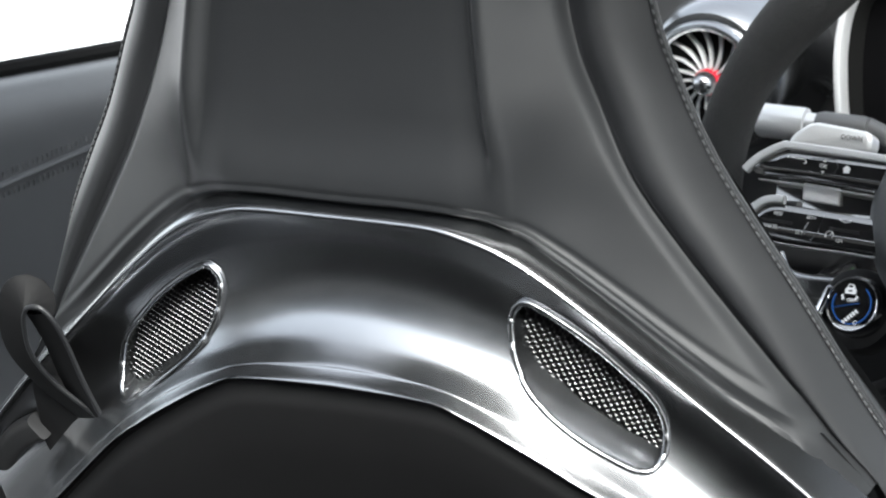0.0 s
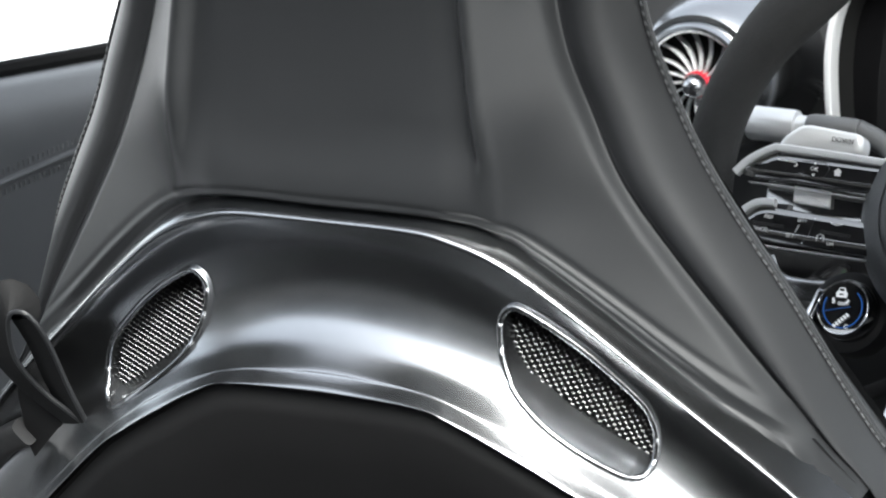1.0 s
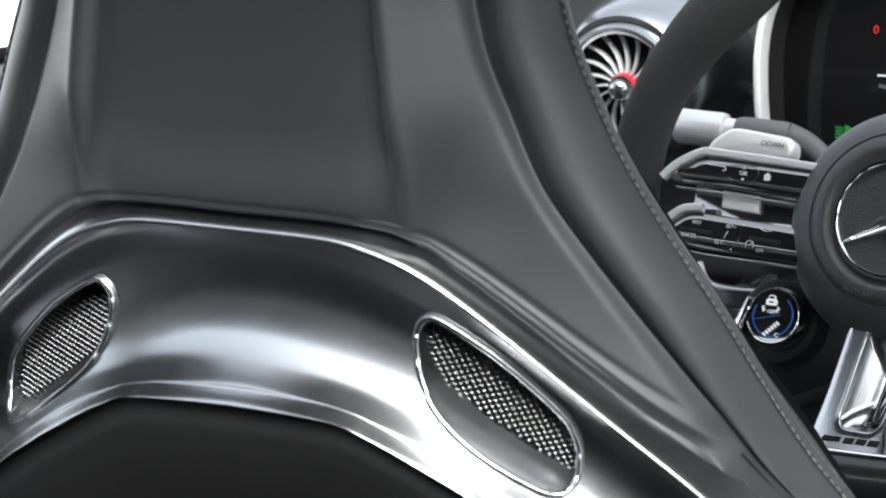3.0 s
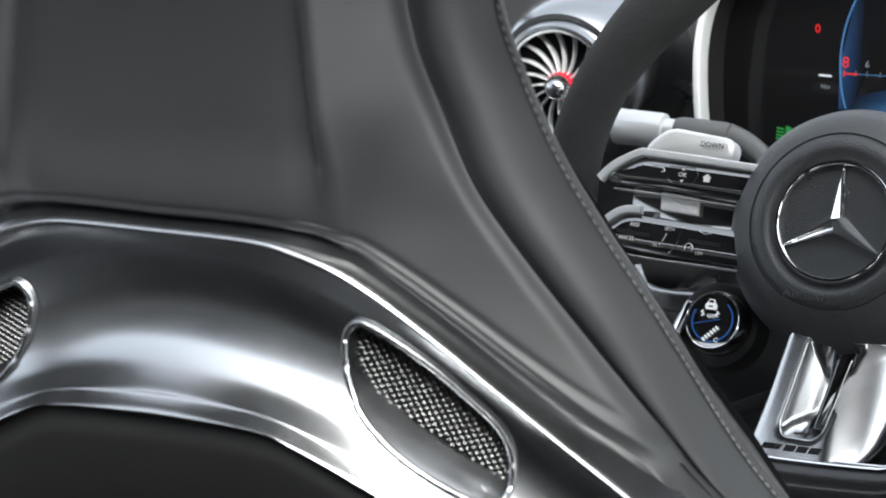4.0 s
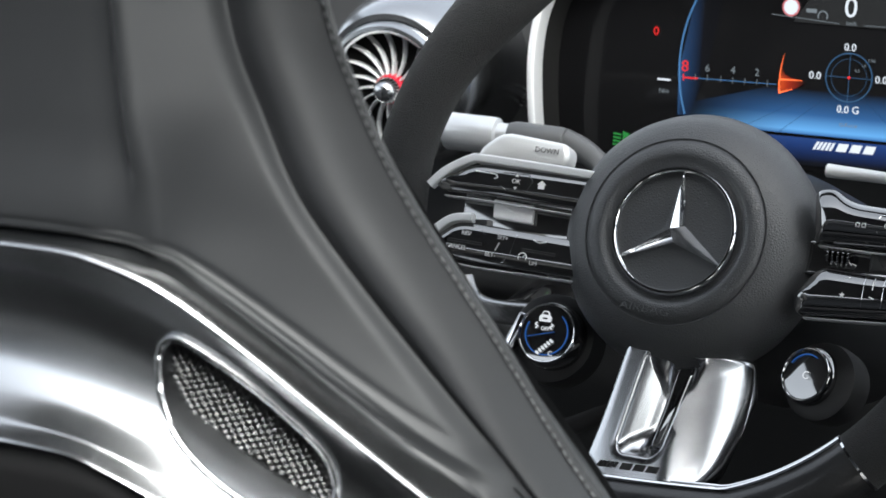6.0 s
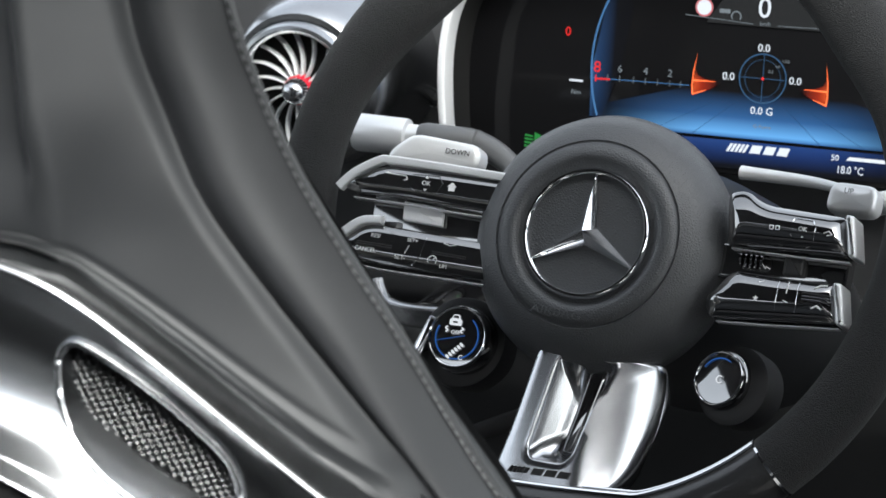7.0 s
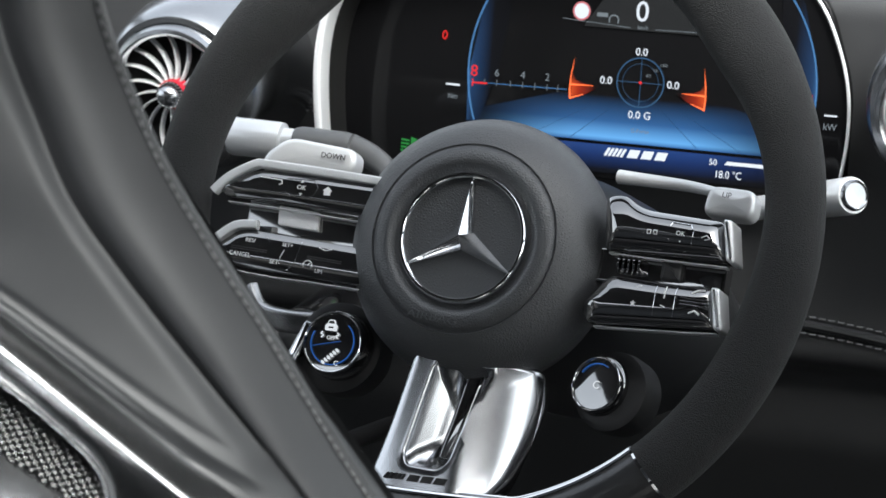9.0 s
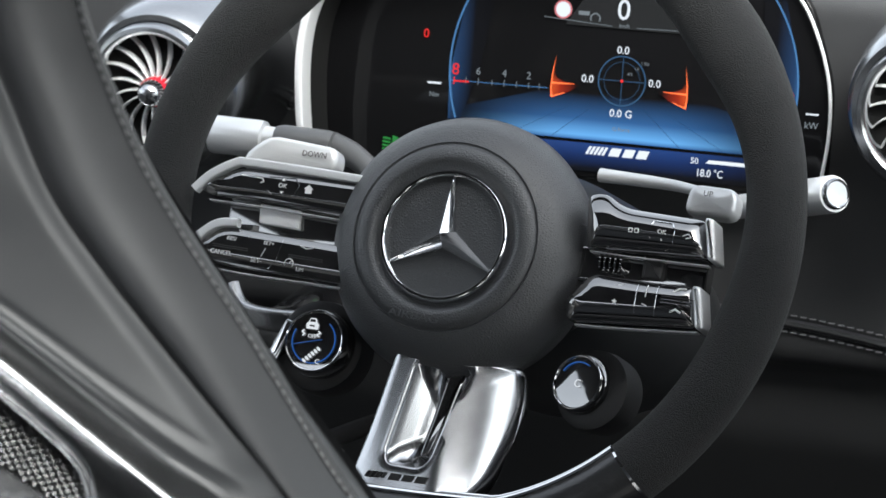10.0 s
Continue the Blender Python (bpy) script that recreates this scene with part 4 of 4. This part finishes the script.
def screen_glow(name, stops, y0, y1, strength, axis="Y", fade=None):
    """Light of a lit screen that changes from y0 to y1 (mm)."""
    m = bpy.data.materials.new(name)
    m.use_nodes = True
    nt = m.node_tree
    b = nt.nodes["Principled BSDF"]
    b.inputs["Base Color"].default_value = (0.005, 0.005, 0.0055, 1)
    b.inputs["Roughness"].default_value, b.inputs["Specular IOR Level"].default_value = 0.06, 0.15
    co = nt.nodes.new("ShaderNodeTexCoord")
    sep = nt.nodes.new("ShaderNodeSeparateXYZ")
    rng = nt.nodes.new("ShaderNodeMapRange")
    ramp = nt.nodes.new("ShaderNodeValToRGB")
    rng.inputs["From Min"].default_value, rng.inputs["From Max"].default_value = y0 / 1000, y1 / 1000
    nt.links.new(co.outputs["Object"], sep.inputs["Vector"])
    nt.links.new(sep.outputs[axis], rng.inputs["Value"])
    nt.links.new(rng.outputs["Result"], ramp.inputs["Fac"])
    while len(ramp.color_ramp.elements) < len(stops):
        ramp.color_ramp.elements.new(0.5)
    for e, (p, c) in zip(ramp.color_ramp.elements, stops):
        e.position, e.color = p, (*c, 1)
    nt.links.new(ramp.outputs["Color"], b.inputs["Emission Color"])
    b.inputs["Emission Strength"].default_value = strength
    if fade:
        mid, full, none = fade
        off = nt.nodes.new("ShaderNodeMath")
        off.operation, off.inputs[1].default_value = "SUBTRACT", mid / 1000
        mag = nt.nodes.new("ShaderNodeMath")
        mag.operation = "ABSOLUTE"
        away = nt.nodes.new("ShaderNodeMapRange")
        away.interpolation_type = "SMOOTHSTEP"
        away.inputs["From Min"].default_value, away.inputs["From Max"].default_value = full / 1000, none / 1000
        away.inputs["To Min"].default_value, away.inputs["To Max"].default_value = strength, 0.0
        nt.links.new(sep.outputs["X" if axis == "Y" else "Y"], off.inputs[0])
        nt.links.new(off.outputs[0], mag.inputs[0])
        nt.links.new(mag.outputs[0], away.inputs["Value"])
        nt.links.new(away.outputs["Result"], b.inputs["Emission Strength"])
    return m


ROADGLOW = screen_glow("blue_road_glow", [(0.0, (0.03, 0.10, 0.26)), (0.10, (0.09, 0.27, 0.55)), (0.45, (0.018, 0.07, 0.19)), (1.0, (0.0, 0.0, 0.0))], -25, 3, 0.46, fade=(7, 25, 112))
LEFTGLOW = screen_glow("blue_left_glow", [(0.0, (0.05, 0.16, 0.40)), (0.15, (0.014, 0.05, 0.14)), (0.6, (0.0004, 0.001, 0.003))], -106, -80, 0.24, "X", (20, 10, 75))
RIGHTGLOW = screen_glow("blue_right_glow", [(0.4, (0.0004, 0.001, 0.003)), (0.85, (0.014, 0.05, 0.14)), (1.0, (0.05, 0.16, 0.40))], 92, 119, 0.24, "X", (25, 10, 75))
BANDGLOW = screen_glow("blue_band_glow", [(0.0, (0.001, 0.002, 0.005)), (0.5, (0.006, 0.022, 0.10)), (1.0, (0.015, 0.05, 0.20))], -42, -26, 0.34, fade=(7, 30, 120))
FLARE = {1: screen_glow("red_flare_left", [(0.0, (1.0, 0.12, 0.02)), (0.35, (0.5, 0.03, 0.005)), (1.0, (0.01, 0.001, 0.0))], -38, -22, 0.2, "X", (5, 1, 11)), -1: screen_glow("red_flare_right", [(0.0, (0.01, 0.001, 0.0)), (0.65, (0.5, 0.03, 0.005)), (1.0, (1.0, 0.12, 0.02))], 33, 49, 0.2, "X", (5, 1, 11))}
ROADLINE = glow("lit_lane_blue", (0.02, 0.06, 0.15), 0.2)
LITBLUE = glow("lit_blue", (0.10, 0.28, 0.60), 0.224)
LITRED = glow("lit_red", (0.9, 0.03, 0.03), 0.28)
LITCORE = glow("lit_orange_core", (1.0, 0.17, 0.05), 0.48)
LITPINK = glow("lit_pink", (0.75, 0.22, 0.25), 0.24)
LITGREEN = glow("lit_green", (0.04, 0.33, 0.07), 0.2)
LITDIM = glow("lit_dim", (0.35, 0.4, 0.45), 0.16)
LITRING = glow("lit_ring_blue", (0.10, 0.26, 0.52), 0.112)
LITWHITE = glow("lit_display_white", (0.85, 0.9, 1.0), 0.288)
GREYGLOW = glow("lit_grey_field", (0.035, 0.037, 0.04), 0.16)


def flat(name, pts, z, mat, label=""):
    return part(name, mesh(name, [(x, y, z) for x, y in pts], [tuple(range(len(pts)))]), mat, display, label)


def arc(name, cx, cy, rx, ry, a0, a1, w, z, mat, n=32):
    return part(name, mesh(name, *sweep([(cx + rx * math.cos(t), cy + ry * math.sin(t), z) for t in [a0 + (a1 - a0) * i / n for i in range(n + 1)]], circle(w, 6, 0.1))), mat, display)


def show(text, size, x, y, mat, width=None, slant=0.0):
    return lettering("lit_word", text, size, x, y, 0.5, mat, display, width)


flat("lit_road", [(-101, -25), (116, -25), (112, -10), (60, 4), (-40, 4), (-98, -12)], 0.0, ROADGLOW, "blue lit road picture")
for x0, x1 in ((-62, -20), (-36, -8), (46, 20), (74, 32)):
    flat("lit_lane", [(x0, -24.5), (x0 + 0.5, -24.5), (x1 + 0.2, -2), (x1, -2)], 0.1, ROADLINE)
flat("lit_side", [(-104, -20), (-96, -20), (-86, 10), (-80, 50), (-88, 84), (-97, 56), (-105, 8)], 0.05, LEFTGLOW)
flat("lit_side", [(116, -20), (108, -20), (100, 10), (94, 50), (92, 84), (107, 68), (118, 24)], 0.05, RIGHTGLOW)
flat("lit_band", [(-100, -27), (118, -27), (118, -44), (-100, -44)], 0.0, BANDGLOW)
flat("lit_field", [(-32, 44), (50, 44), (58, 84), (-6, 84)], 0.02, GREYGLOW)
arc("lit_arc", -20, 14, 85, 90, math.pi * 0.78, math.pi * 1.12, 0.55, 0.3, LITBLUE)
arc("lit_arc", 33, 14, 85, 90, -math.pi * 0.10, math.pi * 0.22, 0.55, 0.3, LITBLUE)
arc("lit_circle", 7, 12.5, 15, 15, 0, 2 * math.pi, 0.4, 0.3, LITRING, 48)
arc("lit_circle", 7, 12.5, 11.5, 11.5, 0, 2 * math.pi, 0.12, 0.3, LITRING, 48)
flat("lit_cross", [(-8, 12.3), (22, 12.3), (22, 12.7), (-8, 12.7)], 0.25, LITRING)
flat("lit_cross", [(6.8, -2), (7.2, -2), (7.2, 27), (6.8, 27)], 0.25, LITRING)
flat("lit_dot", [(7 + 1.0 * math.cos(t), 12.5 + 1.0 * math.sin(t)) for t in [0.5 * i for i in range(12)]], 0.5, LITRED)
for t, x, y in (("0.0", 6.5, 31), ("0.0", -15, 12), ("0.0", 28, 12.5)):
    show(t, 4.6, x, y, LITWHITE)
show("0.0 G", 4.6, 8, -7.5, LITWHITE)
show("0.5", 1.8, 12, 17, LITDIM)
show("1.0", 1.8, 16, 20.5, LITDIM)
show("1.5G", 1.8, 21, 24, LITDIM)
show("G-Force", 2.4, 9, -17, LITDIM)
show("8", 7, -101, 10.5, LITRED)
show("8", 7, 114, 11, LITRED)
for t, x in (("6", -86), ("4", -69), ("2", -53)):
    show(t, 4.5, x, 10.5, LITDIM)
flat("lit_scale", [(-104, 3.6), (-40, 4.2), (-40, 4.6), (-104, 4.0)], 0.3, LITBLUE)
flat("lit_bracket", [(-102, 3.0), (-92, 3.2), (-92, 4.2), (-102, 4.0)], 0.4, LITRED)
flat("lit_bracket", [(-102, 1.5), (-101.2, 1.5), (-101.2, 6), (-102, 6)], 0.42, LITRED)
flat("lit_bracket", [(104, 3.0), (116, 3.2), (116, 4.2), (104, 4.0)], 0.4, LITRED)
for x in (-94, -86, -77, -69, -61, -53, -46):
    flat("lit_tick", [(x, 2.5), (x + 0.4, 2.5), (x + 0.4, 6.5), (x, 6.5)], 0.35, LITDIM)
for s, x in ((1, -38), (-1, 49)):
    flat("lit_needle", [(x, -1), (x - s * 0.5, 5), (x - s * 0.1, 13), (x + s * 2, 25), (x + s * 0.6, 13), (x + s * 0.4, 5), (x + s * 1.0, -1)], 0.45, LITCORE, "glowing orange needle")
    flat("lit_flare", [(x + s * 0.5, 18), (x + s * 3, 11), (x + s * 8, 9), (x + s * 18, 8.2), (x + s * 18, 7.2), (x + s * 11, 3), (x + s * 1, -1)], 0.3, FLARE[s])
    flat("lit_needle", [(x + s * 0.6, -1), (x + s * 9, 2.2), (x + s * 9, 2.6), (x + s * 0.6, 0)], 0.47, LITCORE)
    flat("lit_needle", [(x + s * 0.4, 7.2), (x + s * 15, 8), (x + s * 15, 8.3), (x + s * 0.4, 8.4)], 0.47, LITCORE)
show("0", 5.5, -122, 31, LITRED)
flat("lit_bar", [(-119, 0.6), (-110, 0.6), (-110, 1.8), (-119, 1.8)], 0.3, LITWHITE)
show("Nm", 3.0, -114, -6, LITDIM)
flat("lit_bar", [(124, 2.4), (132, 2.4), (132, 3.4), (124, 3.4)], 0.3, LITWHITE)
show("kW", 4.0, 128, -4, LITDIM)
flat("lit_sign", [(-34 + 5.6 * math.cos(t), 53 + 5.6 * math.sin(t)) for t in [math.pi * i / 12 for i in range(24)]], 0.3, LITWHITE, "white and red warning sign")
arc("lit_sign_ring", -34, 53, 5.2, 5.2, 0, 2 * math.pi, 0.55, 0.5, LITPINK)
flat("lit_symbol", [(-24, 50.5), (-17, 50.5), (-17, 53), (-24, 53)], 0.3, LITDIM)
arc("lit_symbol", -13, 49, 3, 3, -0.6, 3.7, 0.4, 0.4, LITDIM)
show("0", 12.5, 5, 55, LITWHITE)
show("km/h", 2.4, 6, 45.8, LITDIM)
flat("lit_line", [(-46, 47.5), (-2, 45), (-2, 45.4), (-46, 47.9)], 0.3, LITDIM)
flat("lit_line", [(14, 45), (50, 45.6), (50, 46.0), (14, 45.4)], 0.3, LITDIM)
for i in range(5):
    flat("lit_stripe", [(-13 + i * 2.6, -33.6), (-11.2 + i * 2.6, -33.6), (-8.6 + i * 2.6, -28.6), (-10.4 + i * 2.6, -28.6)], 0.3, LITWHITE)
for x in (2.4, 11.2, 20):
    flat("lit_stripe", [(x - 0.5, -33.6), (x + 6.2, -33.6), (x + 8.2, -28.6), (x + 1.5, -28.6)], 0.3, LITWHITE)
show("50", 3.6, 57, -31.5, LITWHITE)
flat("lit_bar", [(64, -32.4), (92, -32.4), (92, -30.2), (66, -30.2)], 0.3, LITWHITE)
show("18.0 °C", 4.6, 67, -38.5, LITWHITE, 16)
for i in range(4):
    flat("lit_lamp", [(-146, -35 - i * 2.2), (-140.5, -35.4 - i * 2.2), (-140.5, -36.6 - i * 2.2), (-146, -36.2 - i * 2.2)], 0.3, LITGREEN)
flat("lit_lamp", [(-139.5, -33.5), (-135, -35), (-134, -39), (-136, -42.5), (-139.5, -43.5)], 0.3, LITGREEN, "green headlamp telltale")


# ---------- dashboard ----------
dash = thing("dashboard", pose(0, 0, 0), "black leather dashboard with grey double stitching", "dashboard")
dprof = [(300, 930), (340, 955), (880, 900), (900, 500), (420, 470), (330, 640), (318, 690), (300, 702)]
part("upper_pad", mesh("upper_pad", *extrude_x(dprof, -690, 1430, 14)), DASH, dash)


def seam(y, z0, x0, x1, bow):
    pieces = []
    path = [(x, y - 1, z0 - bow * ((x - x0) / 100) ** 2) for x in range(x0, x1, 6)]
    part("seam_welt", mesh("seam_welt", *sweep(path, circle(3, 8))), LEATHER, dash)
    for x, yy, z in path[:-1]:
        for k in (-5.5, 5.5):
            pieces.append(moved(box(-2.0, 2.0, -0.45, 0.45, -0.4, 0.4, 0.3), Matrix.Translation((x, y - 1.5, z + k)) @ Matrix.Rotation(math.pi / 2, 4, "X")))
    part("stitching", mesh("stitching", *join(*pieces)), THREAD, dash, "grey double stitching")


part("panel_gap", mesh("panel_gap", *sweep([(150, 299.6, z) for z in (704, 760, 820, 900, 928)], circle(0.8, 6))), DARK, dash, "thin dark panel gap")
seam(300, 836, -420, -195, 0)
seam(300, 727, 60, 420, 7)


# ---------- round air nozzles ----------
def nozzle(x, y, z, turn):
    d = thing("air_nozzle", Matrix.Translation((x, y, z)) @ pose(0, 0, 0, 90, 0, turn), "round silver turbine air nozzle with thin chrome blades", "air vent", "round dashboard nozzles")
    part("housing", mesh("housing", *lathe([(60, -100), (57, -40), (54, -22), (51, -12), (48, -8.5), (44.5, -8), (43.8, -9)], 72, caps=False)), SATIN, d, "silver housing")
    part("front_ring", mesh("front_ring", *lathe([(37, -14), (36.4, -4), (37.2, -0.5), (39.5, 1.4), (42, 0.6), (43.4, -3), (43.6, -10)], 72, caps=False)), SATIN, d, "satin silver front ring")
    part("duct", mesh("duct", *lathe([(43, -12), (37.2, -12), (36.5, -40), (0.1, -42)], 48)), DARK, d, "dark duct")
    for i in range(18):
        loops = []
        for j in range(9):
            r = 8 + 29 * j / 8
            a = 2 * math.pi * i / 18 + 0.30 * (j / 8) ** 1.6
            u, w = Vector((math.cos(a), math.sin(a), 0)), Vector((-math.sin(a), math.cos(a), 0))
            c = u * r + Vector((0, 0, -6 - 2 * j / 8))
            h = 0.62
            loops.append([tuple(c + w * h), tuple(c + Vector((0, 0, 1.0))), tuple(c - w * h), tuple(c - w * h * 0.8 + Vector((0, 0, -7))), tuple(c + w * h * 0.8 + Vector((0, 0, -7)))])
        part("blade", mesh("blade", *loft(loops), 50), SILVER, d)
    part("centre_ring", mesh("centre_ring", *lathe([(9.0, -14), (9.5, -5), (9.2, -3), (8.5, -2.6)], 40, caps=False)), RED, d, "red centre ring")
    part("centre_knob", mesh("centre_knob", *lathe([(8.4, -8), (8.6, -2), (7.8, 2.5), (6, 5.6), (3.4, 7.4), (0.1, 8)], 40)), SPOKE, d, "satin centre knob")
    return d


nozzle(-0.275, 0.210, 0.856, 0)
nozzle(0.216, 0.215, 0.884, 0)

# ---------- small controls under the wheel ----------
lever = thing("release_lever", pose(0, 0, 0), "curved silver lever beside the steering column", "lever")
part("lever_arm", mesh("lever_arm", *sweep(smooth_path([(-182, 122, 766), (-172, 114, 755), (-152, 112, 752), (-125, 116, 752)], 8), rounded([(-4, -7), (4, -7), (4, 7), (-4, 7)], 3, 4))), SATIN, lever)
knob = thing("light_switch", pose(-0.166, 0.16, 0.726, 90, 0, 0), "glossy black rotary light switch on the dashboard", "switch")
part("switch_body", mesh("switch_body", *lathe([(18, -140), (18, -6), (16, -1), (13, 1), (0.1, 1.5)], 48)), PIANO, knob)
part("switch_ring", mesh("switch_ring", *lathe([(16.6, -3), (18.4, -2), (18.6, -5), (16.6, -6)], 48, caps=False)), CHROME, knob, "chrome ring")
blade = thing("pedal", pose(0, 0, 0), "small bright metal foot pedal", "pedal")
part("pedal_plate", mesh("pedal_plate", *slab(rounded([(-150, 664), (-108, 672), (-128, 684), (-150, 682)], 3), 0, 6, 1.5)), SILVER, blade)
blade.children[0].matrix_basis = pose(0, 0.12, 0, 90, 0, 0)
part("pedal_arm", mesh("pedal_arm", *sweep(smooth_path([(-130, 126, 672), (-130, 300, 640), (-130, 600, 560), (-130, 905, 520)], 6), circle(6, 10))), PLASTIC, blade)
